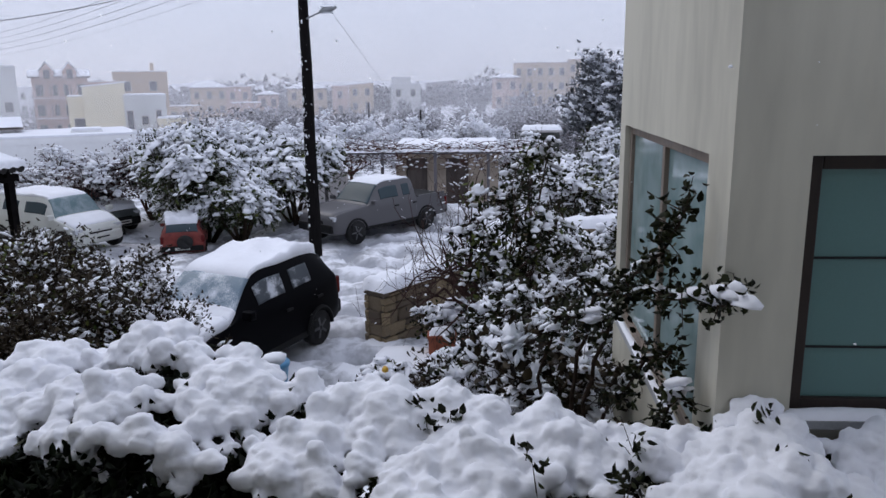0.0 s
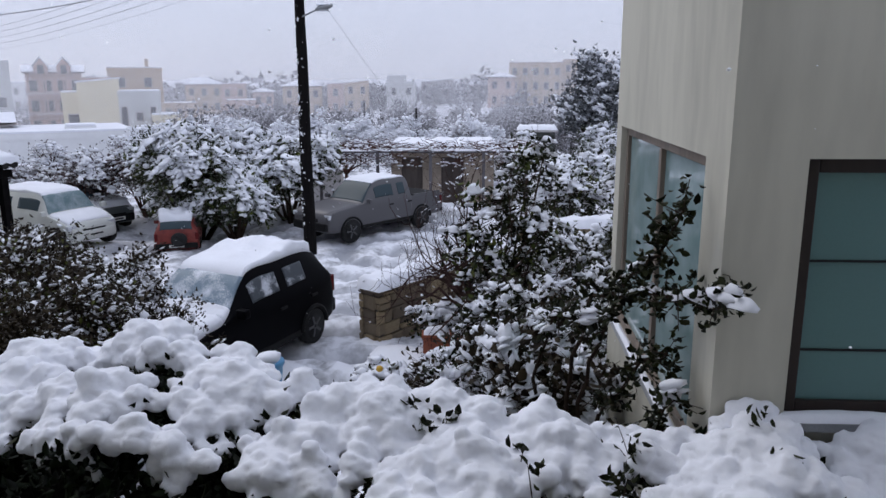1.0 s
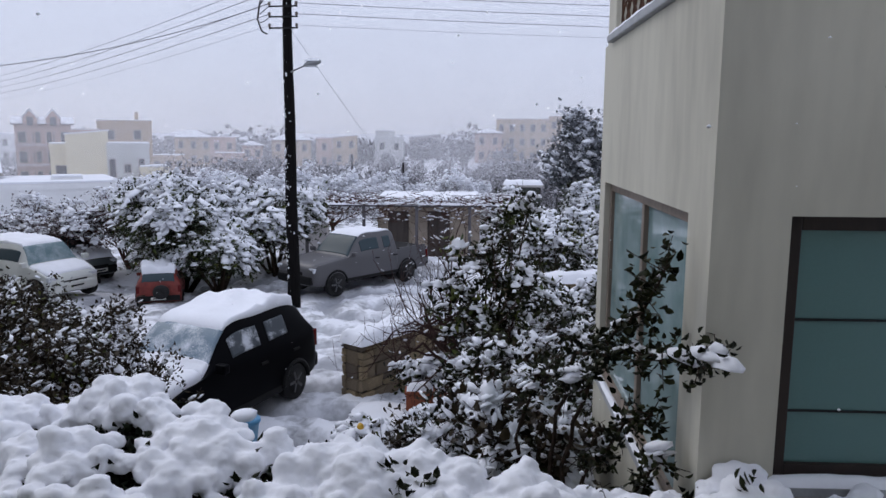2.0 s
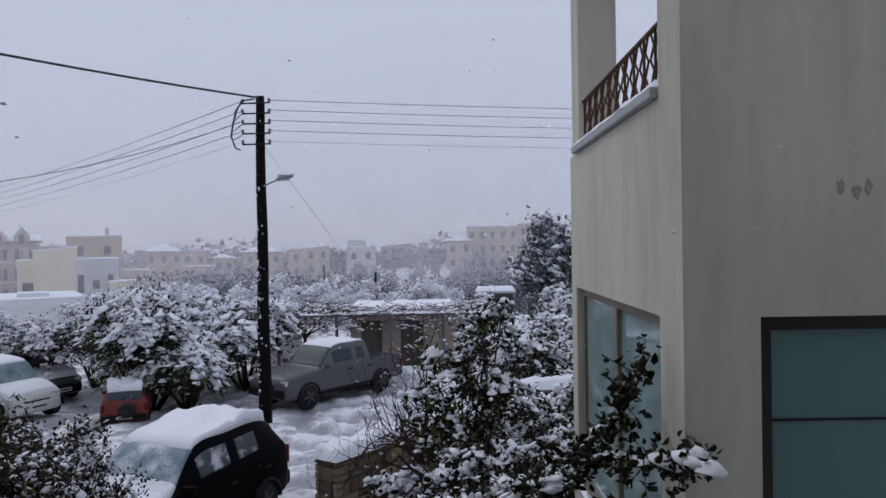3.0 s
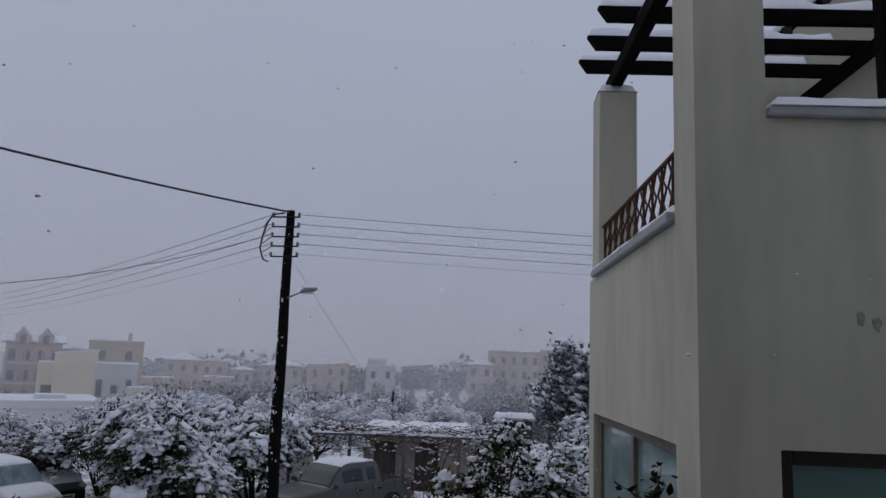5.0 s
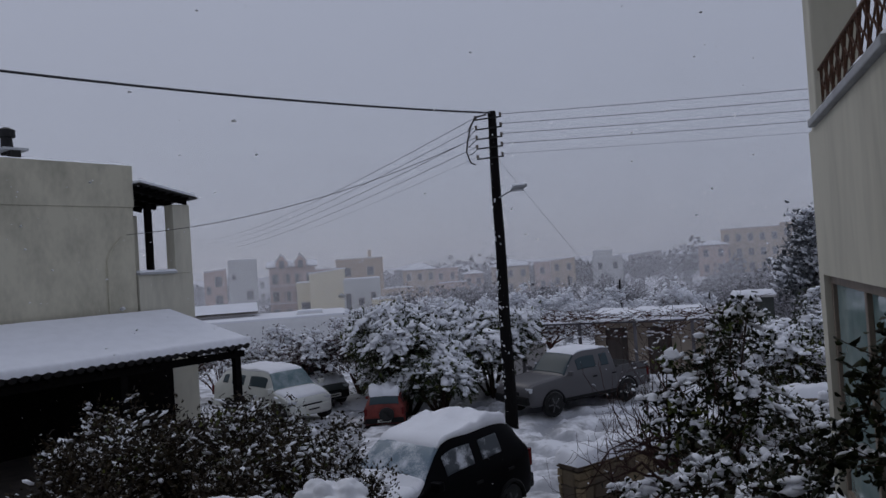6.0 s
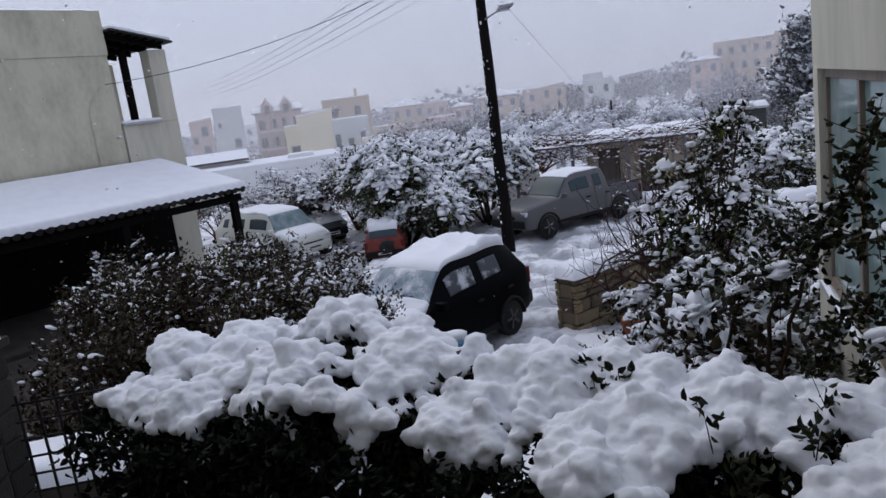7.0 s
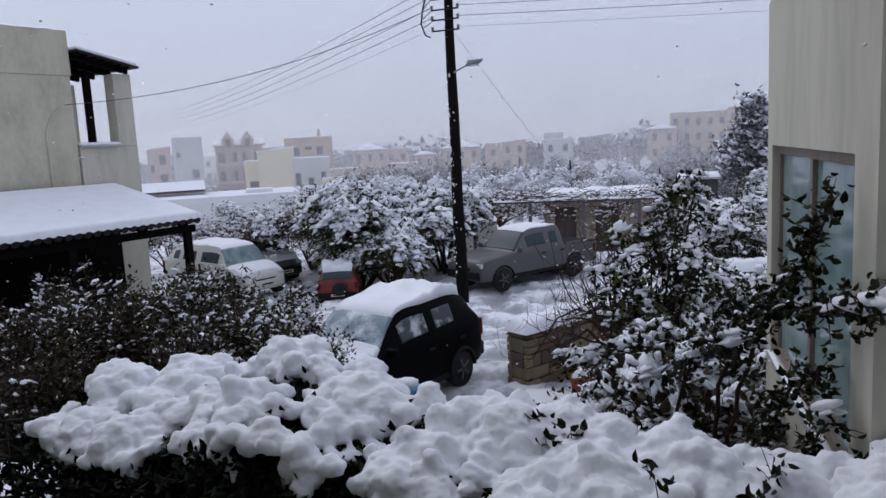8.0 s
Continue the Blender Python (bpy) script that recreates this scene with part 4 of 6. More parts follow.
for i in range(8):
    part("upright", box(i * 0.125 - 0.008, i * 0.125 + 0.008, -0.008, 0.008, 0.2, 2.46, 0.0), M_IRON, fence)
for i in range(17):
    part("crossbar", box(-0.03, 0.90, -0.0165, -0.0085, 0.31 + i * 0.13, 0.326 + i * 0.13, 0.0), M_IRON, fence)

# ---- power pole ----
PX, PY = -4.62, 20.5
pole = thing("utility_pole", "tarred wooden utility pole with insulators, loops of cable and wind-blown snow", "utility pole", Matrix.Translation((PX, PY, 0)))
zs = [0, 1, 2, 3, 4, 5, 6, 7, 7.98]
mesh_part("shaft", tubes_mesh("shaft", [([(0.012 * math.sin(z * 1.7), 0, z - 0.2) for z in zs] + [(0, 0, 7.98)], [0.165 - 0.0075 * z for z in zs] + [0.105])], 14), M_POLE, pole, "", True)
rng = np.random.default_rng(8)
fz = rng.uniform(0.3, 7.6, 90)
fa = np.radians(rng.normal(235, 30, 90))
sp = np.stack([(0.155 - 0.0075 * fz) * np.cos(fa), (0.155 - 0.0075 * fz) * np.sin(fa), fz], 1)
mesh_part("snow_fleck_layer", clumps_mesh("snow_flecks", rng, sp, 0.016 * np.exp(rng.normal(size=90) * 0.45), 2.4, 1, 0.4), M_SNOW, pole, "wind-blown snow patches", True)["kind"] = "stuff"
for i, z in enumerate((7.80, 7.55, 7.30, 7.06, 6.80)):
    br = part("bracket", box(-0.42, 0.30, -0.13, -0.10, z - 0.018, z + 0.018, 0.004), M_IRON, pole)
    for x in (-0.40, 0.27):
        mesh_part("insulator", tubes_mesh("insulator", [([(x, -0.115, z + 0.02), (x, -0.115, z + 0.05), (x, -0.115, z + 0.07), (x, -0.115, z + 0.10)], [0.02, 0.045, 0.03, 0.04])], 8), M_CERAMIC, br)
loop = [(-0.1, -0.12, 7.9), (-0.40, -0.15, 7.86), (-0.52, -0.16, 7.65), (-0.62, -0.16, 7.35), (-0.68, -0.16, 7.0), (-0.58, -0.16, 6.72), (-0.45, -0.15, 6.66)]
mesh_part("cable_loop", tubes_mesh("cable_loop", [(loop, [0.022] * 7)], 6), M_WIRE, pole)
for i in range(4):
    a = (-0.42, -0.13, 7.78 - i * 0.25)
    mesh_part("jumper", tubes_mesh("jumper", [([a, (-0.52, -0.15, 7.70 - i * 0.25), (-0.62, -0.16, 7.52 - i * 0.2)], [0.011] * 3)], 5), M_WIRE, pole)
lamp = thing("street_lamp", "small grey street lamp on a short arm, snow on its hood", "street lamp", Matrix.Translation((PX, PY, 0)))
mesh_part("arm", tubes_mesh("arm", [([(0.08, -0.06, 5.78), (0.30, -0.12, 5.86), (0.50, -0.16, 5.93)], [0.022, 0.02, 0.02])], 7), M_STEEL, lamp)
bm = bmesh.new()
bmesh.ops.create_uvsphere(bm, u_segments=14, v_segments=8, radius=1, matrix=Matrix.Translation((0.66, -0.18, 5.97)) @ pose(0, 0, 0, 0, -12, -8) @ Matrix.Diagonal((0.24, 0.10, 0.075, 1)))
hood = part("hood", bm, M_STEEL, lamp, "", True)
part("lens", box(0.55, 0.78, -0.25, -0.12, 5.885, 5.915, 0.01), M_HEADLAMP, lamp)
part("snow_cap", snow_slab(0.48, 0.86, -0.27, -0.10, 6.02, 0.045, 0.03, 4), M_SNOW, lamp, "", True)


def wire(label, p0, p1, sag, r):
    w = mesh_part("overhead_wire", wire_curve("overhead_wire", p0, p1, sag, r), M_WIRE)
    tagged(w, label, "wire", "overhead wires")


for i, z in enumerate((7.86, 7.62, 7.37, 7.12, 6.86)):
    wire("thin overhead power wire running from the wooden pole", (PX + 0.27, PY - 0.115, z), (38, 31.5, 8.9 - i * 0.27), 0.55, 0.0065 if i < 4 else 0.0035)
    wire("thin overhead power wire running from the wooden pole", (PX - 0.40, PY - 0.115, z), (-62, 70, 9.0 - i * 0.4), 1.0, 0.008 if i < 4 else 0.004)
wire("thick overhead supply cable sagging over the street", (PX, PY - 0.1, 7.93), (-14.5, 3.8, 8.65), 0.32, 0.026)
wire("service cable from the pole to the cream house", (PX - 0.45, PY - 0.1, 7.35), (-13.05, 16.45, 5.45), 0.42, 0.008)
wire("thin stay wire slanting down from the pole", (PX + 0.1, PY, 6.75), (-2.2, 27.5, 1.2), 0.05, 0.004)

# ---- cream house with a tiled carport ----
CM = pose(-13.1, 16.73, 0, 0, 0, -13)
cream = thing("house", "cream plastered house with a flat parapet, chimney and covered balcony", "house", CM, kind="structure")
part("wall", box(-8, 0, -7, 0, 0, 6.15), M_PLASTER_G, cream)
part("wall", box(-8, 0.03, -7, 0.03, 6.152, 7.22, 0.02), M_PLASTER_G, cream, "projecting parapet band")
part("snow_strip", snow_slab(-8, 0.0, -7, 0.0, 7.222, 0.07, 0.25, 3), M_SNOW, cream, "", True)
part("wall", box(-5, 0.05, 0.035, 1.6, 0, 4.42), M_PLASTER, cream)
part("window_sill", box(-0.3, 0.12, 0.035, 1.1, 4.422, 4.48, 0.01), M_COPING, cream)
part("snow_strip", snow_slab(-0.25, 0.12, 0.04, 1.1, 4.481, 0.06, 0.05, 3), M_SNOW, cream, "", True)
part("pillar", box(-0.35, 0.05, 1.1, 1.6, 4.423, 6.25, 0.01), M_PLASTER, cream)
part("pillar", box(-3.0, -2.6, 1.1, 1.6, 4.423, 6.2, 0.01), M_PLASTER, cream)
part("post", box(-0.45, -0.3, 0.55, 0.7, 4.45, 6.3, 0.005), M_BEAM, cream)
for k in range(5):
    part("rafter", beam((-3.0 + k * 0.75, 0.05, 6.62), (-3.0 + k * 0.75, 1.55, 6.32), 0.09, 0.13), M_BEAM, cream)
for k in range(7):
    part("batten", beam((-3.2, 0.1 + k * 0.22, 6.67 - k * 0.045), (0.30, 0.1 + k * 0.22, 6.67 - k * 0.045), 0.05, 0.05), M_BEAM, cream)
part("porch_roof", beam((-1.4, 0.04, 6.74), (-1.4, 1.68, 6.40), 3.5, 0.05), M_TILE, cream)
part("snow_strip", beam((-1.4, 0.05, 6.81), (-1.4, 1.66, 6.475), 3.42, 0.08, 0.03), M_SNOW, cream)
mesh_part("pipe", tubes_mesh("pipe", [([(0.03, -0.75, 2.9), (0.03, -0.75, 4.8), (0.03, -0.62, 5.1), (0.03, -0.35, 5.4)], [0.02] * 4)], 6), M_PLASTER_G, cream)
chim = part("chimney", box(-3.7, -3.05, -1.75, -1.2, 7.25, 7.75, 0.01), M_PLASTER_G, cream)
for k in range(4):
    part("chimney_leg", box(-3.68 + k * 0.19, -3.58 + k * 0.19, -1.6, -1.35, 7.751, 7.95), M_TILE, chim)
part("chimney_slab", box(-3.75, -3.0, -1.8, -1.15, 7.951, 8.02, 0.01), M_COPING, chim)
mesh_part("chimney_pot", tubes_mesh("chimney_pot", [([(-3.5, -1.5, 8.02), (-3.5, -1.5, 8.35), (-3.5, -1.5, 8.36), (-3.5, -1.5, 8.55), (-3.5, -1.5, 8.62)], [0.16, 0.14, 0.22, 0.22, 0.08])], 12), M_IRON, chim)

carport = thing("carport", "timber carport with barrel roof tiles under a smooth sheet of snow", "carport", pose(-9.7, 16.75, 0.09, 0, 0, -13))
SL = 0.70 / 3.15
for k in range(44):
    y = -0.08 - k * 0.205
    mesh_part("roof_tile", tubes_mesh("roof_tile", [([(0.10, y, 2.52), (-3.2, y, 2.52 + 3.3 * SL)], [0.085, 0.085])], 8), M_TILE, carport)
bm = bmesh.new()
nx, nyy = 26, 44 * 6
gg = {}
for i in range(nx + 1):
    for j in range(nyy + 1):
        x = 0.10 - 3.3 * i / nx
        y = 0.05 - 9.1 * j / nyy
        u = (-y - 0.08) / 0.205
        sc = 0.5 + 0.5 * math.cos(2 * math.pi * u)
        z = 2.58 + (0.10 - x) * SL + 0.10 + 0.012 * noise.noise(Vector((x * 1.5, y * 1.5, 3)))
        if i == 0:
            z = 2.545 + 0.03 * sc
            x = 0.125
        elif i == 1:
            z -= 0.03 - 0.02 * sc
            x = 0.115 + 0.02 * sc
        if j == 0:
            z = 2.53 + (0.10 - x) * SL
        gg[i, j] = bm.verts.new((x, y, z))
for i in range(nx):
    for j in range(nyy):
        bm.faces.new((gg[i, j], gg[i, j + 1], gg[i + 1, j + 1], gg[i + 1, j]))
part("snow_sheet", bm, M_SNOW, carport, "smooth sheet of snow with a scalloped edge", True)
part("eave_beam", box(-0.25, -0.10, -9.2, 0.0, 2.24, 2.40, 0.008), M_BEAM, carport)
for k in range(9):
    part("rafter", beam((-0.02, -0.3 - k * 1.05, 2.40), (-3.2, -0.3 - k * 1.05, 2.40 + 3.2 * SL), 0.08, 0.12), M_BEAM, carport)
for y in (-0.2, -3.0, -6.0, -9.0):
    part("post", box(-0.25, -0.10, y - 0.08, y + 0.08, 0.0, 2.238, 0.008), M_BEAM, carport)
# near-black walls: the deep shade under the roof is put into their colour
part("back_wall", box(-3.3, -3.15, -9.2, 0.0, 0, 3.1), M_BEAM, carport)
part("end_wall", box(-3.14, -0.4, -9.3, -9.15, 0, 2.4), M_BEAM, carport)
part("earth_floor", box(-3.1, 0.3, -9.1, 0.3, 0.0, 0.46), M_EARTH, carport, "dark bare earth floor under the carport roof")

bed = thing("flower_bed", "dark brown earth bed under the shrubs by the carport", "flower bed", kind="structure")
bm = bmesh.new()
ev = {}
for i in range(31):
    for j in range(31):
        x, y = -12.5 + 9.5 * i / 30, 5.2 + 7.0 * j / 30
        z = ground_z(x, y) + 0.11 + 0.06 * noise.noise(Vector((x * 1.7, y * 1.7, 2))) + 0.03 * noise.noise(Vector((x * 6, y * 6, 2)))
        ev[i, j] = bm.verts.new((x + 0.2 * noise.noise(Vector((y, 0, 1))), y + 0.2 * noise.noise(Vector((x, 0, 3))), -0.1 if i in (0, 30) or j in (0, 30) else z))
for i in range(30):
    for j in range(30):
        bm.faces.new((ev[i, j], ev[i + 1, j], ev[i + 1, j + 1], ev[i, j + 1]))
part("soil", bm, M_EARTH, bed, "", True)
low = thing("garden_step", "low masonry step behind the wire fence, deep in snow", "step", pose(-4.0, 7.15, 0, 0, 0, 30))
part("step_body", box(-1.0, 0.3, -0.4, 0.4, 0, 1.15, 0.03), M_MORTAR, low)
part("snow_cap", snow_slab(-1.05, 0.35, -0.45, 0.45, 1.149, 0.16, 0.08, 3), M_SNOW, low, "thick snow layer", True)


# ---- vehicles ----
HATCH = ((1.80, 0.60, 0.32, 0.60, 0.64, 0.50), (1.64, 0.74, 0.24, 0.70, 0.76, 0.64), (1.15, 0.79, 0.22, 0.86, 0.93, 0.70), (0.78, 0.80, 0.22, 0.93, 1.00, 0.70),
         (0.16, 0.80, 0.22, 0.95, 1.47, 0.58), (-0.50, 0.80, 0.22, 0.97, 1.51, 0.60), (-1.15, 0.80, 0.22, 1.00, 1.51, 0.59), (-1.56, 0.79, 0.25, 1.01, 1.40, 0.57),
         (-1.77, 0.77, 0.30, 0.98, 1.08, 0.60), (-1.84, 0.72, 0.36, 0.62, 0.68, 0.60))
PICKUP = ((2.40, 0.72, 0.45, 0.80, 0.86, 0.62), (2.20, 0.84, 0.36, 0.96, 1.02, 0.74), (1.30, 0.86, 0.36, 1.06, 1.12, 0.78), (1.05, 0.86, 0.36, 1.08, 1.14, 0.76),
          (0.45, 0.86, 0.36, 1.10, 1.68, 0.62), (-0.35, 0.86, 0.36, 1.10, 1.74, 0.64), (-0.95, 0.86, 0.36, 1.10, 1.68, 0.62), (-1.08, 0.86, 0.36, 1.08, 1.12, 0.80),
          (-2.35, 0.86, 0.40, 1.06, 1.10, 0.80), (-2.42, 0.82, 0.46, 0.90, 0.94, 0.76))


def spline(P, s):
    """Catmull-Rom through the rows of P at the place s."""
    i = min(int(s), len(P) - 2)
    t = s - i
    p0, p1, p2, p3 = P[max(i - 1, 0)], P[i], P[i + 1], P[min(i + 2, len(P) - 1)]
    return p1 + 0.5 * t * ((p2 - p0) + t * ((2 * p0 - 5 * p1 + 4 * p2 - p3) + t * (3 * (p1 - p2) + p3 - p0)))


def vehicle(name, label, m, rows, paint, glass_rows, axles, wheel, seed, roof_snow=0.14, hood_snow=0.0, screen_snow=False, bed=False, side=None, rear=None, front_screen=None):
    """A car of smoothly lofted sections with curved panes, wheels, lamps, mirrors and a snow load."""
    t = thing(name, label, "car" if name == "car" else "pickup", m)
    A = np.array(rows)

    def half(s):
        x, w, zb, zt, ztop, wt = spline(A, s)
        return np.array([(0, zb), (w * 0.86, zb), (w * 0.985, zb + 0.12), (w, zb + (zt - zb) * 0.55), (w * 0.965, zt), (wt, ztop - 0.06), (wt * 0.80, ztop - 0.012), (0, ztop)]), x

    def at(s, v, sign=1):
        h, x = half(s)
        y, z = spline(h, min(v, 6.999)) if v < 7 else h[7]
        return Vector((x, sign * max(y, 0.0), z))

    n = len(rows) - 1
    ss = [n * i / 54 for i in range(55)]
    vs = [7 * j / 28 for j in range(29)]
    bm = bmesh.new()
    vv = []
    for s in ss:
        left = [at(s, v) for v in vs]
        right = [Vector((p.x, -p.y, p.z)) for p in left[1:-1]][::-1]
        vv.append([bm.verts.new(p) for p in left + right])
    k = len(vv[0])
    for a_, b_ in zip(vv, vv[1:]):
        for i in range(k):
            bm.faces.new((a_[i], a_[(i + 1) % k], b_[(i + 1) % k], b_[i]))
    bm.faces.new(vv[0][::-1])
    bm.faces.new(vv[-1])
    bmesh.ops.recalc_face_normals(bm, faces=bm.faces)
    part("body", bm, paint, t, "", True)

    def patch(s0, s1, v0, v1, across, lift, mname, material, sides=(1,), wave=0.0, rim=False, label=""):
        """A sheet that follows the body: one side, or across the middle."""
        bm = bmesh.new()
        ni, nj = 14, 18 if across else 8
        g, low = {}, {}
        sg = sides[0]
        for i in range(ni + 1):
            for j in range(nj + 1):
                s = s0 + (s1 - s0) * i / ni
                q = j / nj
                if across:
                    v, sgn = v0 + (7 - v0) * (1 - abs(2 * q - 1)), (1 if q < 0.5 else -1)
                else:
                    v, sgn = v0 + (v1 - v0) * q, sg
                p = at(s, v, sgn)
                d1 = at(min(s + 0.02, n), v, sgn) - at(max(s - 0.02, 0), v, sgn)
                d2 = at(s, min(v + 0.02, 7), sgn) - at(s, v - 0.02, sgn)
                nn = d1.cross(d2)
                nn = nn.normalized() if nn.length > 1e-9 else Vector((0, 0, 1))
                if nn.dot(p - Vector((p.x * 0.8, 0, 0.65))) < 0:
                    nn = -nn
                h = lift
                if rim:
                    e_ = min(i, ni - i, j, nj - j) / 2.6
                    h = lift * math.sqrt(max(0.0, 1 - (1 - min(1.0, e_)) ** 2)) + 0.004
                    h *= 1 + wave * noise.noise(p * 3.1 + Vector((seed, 0, 0))) + wave * 0.5 * noise.noise(p * 9)
                    if mname == "roof_snow":
                        h *= 0.18 + 0.82 * min(1.0, i / 7)
                    if material == M_SNOW and nn.z > 0.6:
                        nn = (nn * 0.4 + Vector((0, 0, 1))).normalized()
                g[i, j] = bm.verts.new(p + nn * h)
                low[i, j] = p - nn * 0.01
        for i in range(ni):
            for j in range(nj):
                bm.faces.new((g[i, j], g[i + 1, j], g[i + 1, j + 1], g[i, j + 1]))
        ring_ = [(i, 0) for i in range(ni)] + [(ni, j) for j in range(nj)] + [(i, nj) for i in range(ni, 0, -1)] + [(0, j) for j in range(nj, 0, -1)]
        lowv = [bm.verts.new(low[q]) for q in ring_]
        for i in range(len(ring_)):
            j = (i + 1) % len(ring_)
            bm.faces.new((g[ring_[i]], g[ring_[j]], lowv[j], lowv[i]))
        bmesh.ops.recalc_face_normals(bm, faces=bm.faces)
        return part(mname, bm, material, t, label, True)

    a, b = glass_rows
    for sg in (1, -1):
        for i in range(a, b if side is None else b - 1):
            patch(i - (0.10 if i == a else -0.14), i + (0.84 if i < b - 1 else 0.62), 4.22, 4.74, False, 0.006, "side_window", side or M_AUTOGLASS, (sg,))
    patch(a - 0.94, a - 0.08, 5.05, 7, True, 0.006, "windscreen", front_screen or (M_SCREEN if screen_snow else M_AUTOGLASS))
    patch(b + 0.06 if bed else b - 0.35, b + 0.8, 5.3, 7, True, 0.006, "rear_window", rear or M_AUTOGLASS)
    W = rows[len(rows) // 2][1]
    for ax in axles:
        for s in (-1, 1):
            wheel_ob = thing("wheel", "", "")
            wheel_ob.parent = t
            wheel_ob.matrix_basis = pose(ax, s * (W - 0.085), wheel, 0, 0, 0 if s > 0 else 180)
            pr = [(-0.09, wheel * 0.72), (-0.085, wheel * 0.97), (-0.05, wheel), (0.05, wheel), (0.09, wheel * 0.96), (0.098, wheel * 0.72), (0.07, wheel * 0.64)]
            mesh_part("tyre", tubes_mesh("tyre", [([(0, y, 0) for y, r in pr], [r for y, r in pr])], 22), M_TYRE, wheel_ob, "", True)
            mesh_part("rim", tubes_mesh("rim", [([(0, y, 0) for y in (0.06, 0.085, 0.094, 0.080)], [wheel * 0.66, wheel * 0.66, wheel * 0.60, wheel * 0.2])], 18), M_RIM, wheel_ob)
            for q in range(5):
                part("spoke", box(wheel * 0.10, wheel * 0.6, 0.086, 0.102, -0.022, 0.022, 0.004, pose(0, 0, 0, 0, 72 * q, 0)), M_RIM, wheel_ob)
            arch = []
            for q in range(13):
                an = math.pi * q / 12
                arch.append((ax + (wheel + 0.045) * math.cos(an), s * (W + 0.004), wheel + (wheel + 0.045) * math.sin(an)))
            mesh_part("wheel_arch", tubes_mesh("wheel_arch", [(arch, [0.035] * 13)], 6), M_TRIM, t)
    xf, xr = rows[0][0], rows[-1][0]
    zf = rows[0][3]
    for s in (-1, 1):
        part("headlamp", box(xf - 0.16, xf - 0.03, s * rows[0][1] * 0.98 - 0.14, s * rows[0][1] * 0.98 + 0.10, zf - 0.02, zf + 0.11, 0.02), M_HEADLAMP, t)
        part("tail_lamp", box(xr + 0.0, xr + 0.10, s * rows[-1][1] - 0.07, s * rows[-1][1] + 0.05, 0.70, 0.98, 0.02), M_TAIL, t)
        part("mirror", box(rows[a][0] + 0.40, rows[a][0] + 0.52, s * (W + 0.09) - 0.09, s * (W + 0.09) + 0.08, rows[a][3] + 0.01, rows[a][3] + 0.14, 0.03), paint, t)
        part("sill_trim", box(axles[1] + 0.35, axles[0] - 0.35, s * W * 0.97 - 0.02, s * W * 0.97 + 0.02, rows[3][2] + 0.02, rows[3][2] + 0.12, 0.01), M_TRIM, t)
        for x in (rows[a][0] - 0.55, rows[a][0] - 1.35):
            if x > axles[1] - 0.1:
                part("door_handle", box(x - 0.08, x + 0.08, s * (W + 0.008) - 0.015, s * (W + 0.008) + 0.015, rows[a][3] - 0.16, rows[a][3] - 0.12, 0.008), M_TRIM, t)
    part("bumper", box(xf - 0.10, xf + 0.06, -rows[0][1] * 1.04, rows[0][1] * 1.04, rows[0][2] - 0.02, rows[0][2] + 0.22, 0.05), M_TRIM if paint != M_CARWHT else paint, t)
    part("bumper", box(xr - 0.06, xr + 0.10, -rows[-1][1] * 1.04, rows[-1][1] * 1.04, rows[-1][2] - 0.02, rows[-1][2] + 0.22, 0.05), M_TRIM if paint != M_CARWHT else paint, t)
    part("grille", box(xf - 0.02, xf + 0.012, -0.34, 0.34, zf - 0.12, zf - 0.02, 0.01), M_TRIM, t)
    plate = part("number_plate", box(xf + 0.061, xf + 0.07, -0.26, 0.26, rows[0][2] + 0.05, rows[0][2] + 0.16, 0.002), M_PLATE, t)
    part("plate_bar", box(xf + 0.071, xf + 0.075, -0.19, 0.19, rows[0][2] + 0.085, rows[0][2] + 0.125), M_TRIM, plate)
    plate = part("number_plate", box(xr - 0.068, xr - 0.061, -0.26, 0.26, rows[-1][2] + 0.05, rows[-1][2] + 0.16, 0.002), M_PLATE, t)
    part("plate_bar", box(xr - 0.075, xr - 0.069, -0.19, 0.19, rows[-1][2] + 0.085, rows[-1][2] + 0.125), M_TRIM, plate)
    if bed:
        # flat dark slab stands in for the shaded hollow of the bed
        part("bed_shade_slab", box(xr + 0.14, rows[a + 3][0] - 0.1, -W * 0.84, W * 0.84, 1.065, 1.11, 0.01), M_TRIM, t, "dark slab painted as the shade of an open load bed")
        for s in (-1, 1):
            part("bed_rail", box(xr + 0.05, rows[a + 3][0] - 0.05, s * W * 0.92 - 0.03, s * W * 0.92 + 0.03, 1.08, 1.14, 0.015), paint, t)
    if roof_snow:
        patch(a - 0.16, b - 0.2, 5.12, 7, True, roof_snow, "roof_snow", M_SNOW, (1,), 0.85, True, "thick snow load on the roof")
    if hood_snow:
        patch(1.05, a - 1.0, 5.0, 7, True, hood_snow, "bonnet_snow", M_SNOW, (1,), 0.4, True, "snow on the bonnet")
    if screen_snow:
        patch(a - 1.04, a - 0.72, 5.0, 7, True, 0.035, "screen_snow", M_SNOW, (1,), 0.9, True, "wet snow sliding down the windscreen")
    return t


def heading(x, y, fx, fy, z=0.0):
    return pose(x, y, z, 0, 0, math.degrees(math.atan2(fy, fx)))


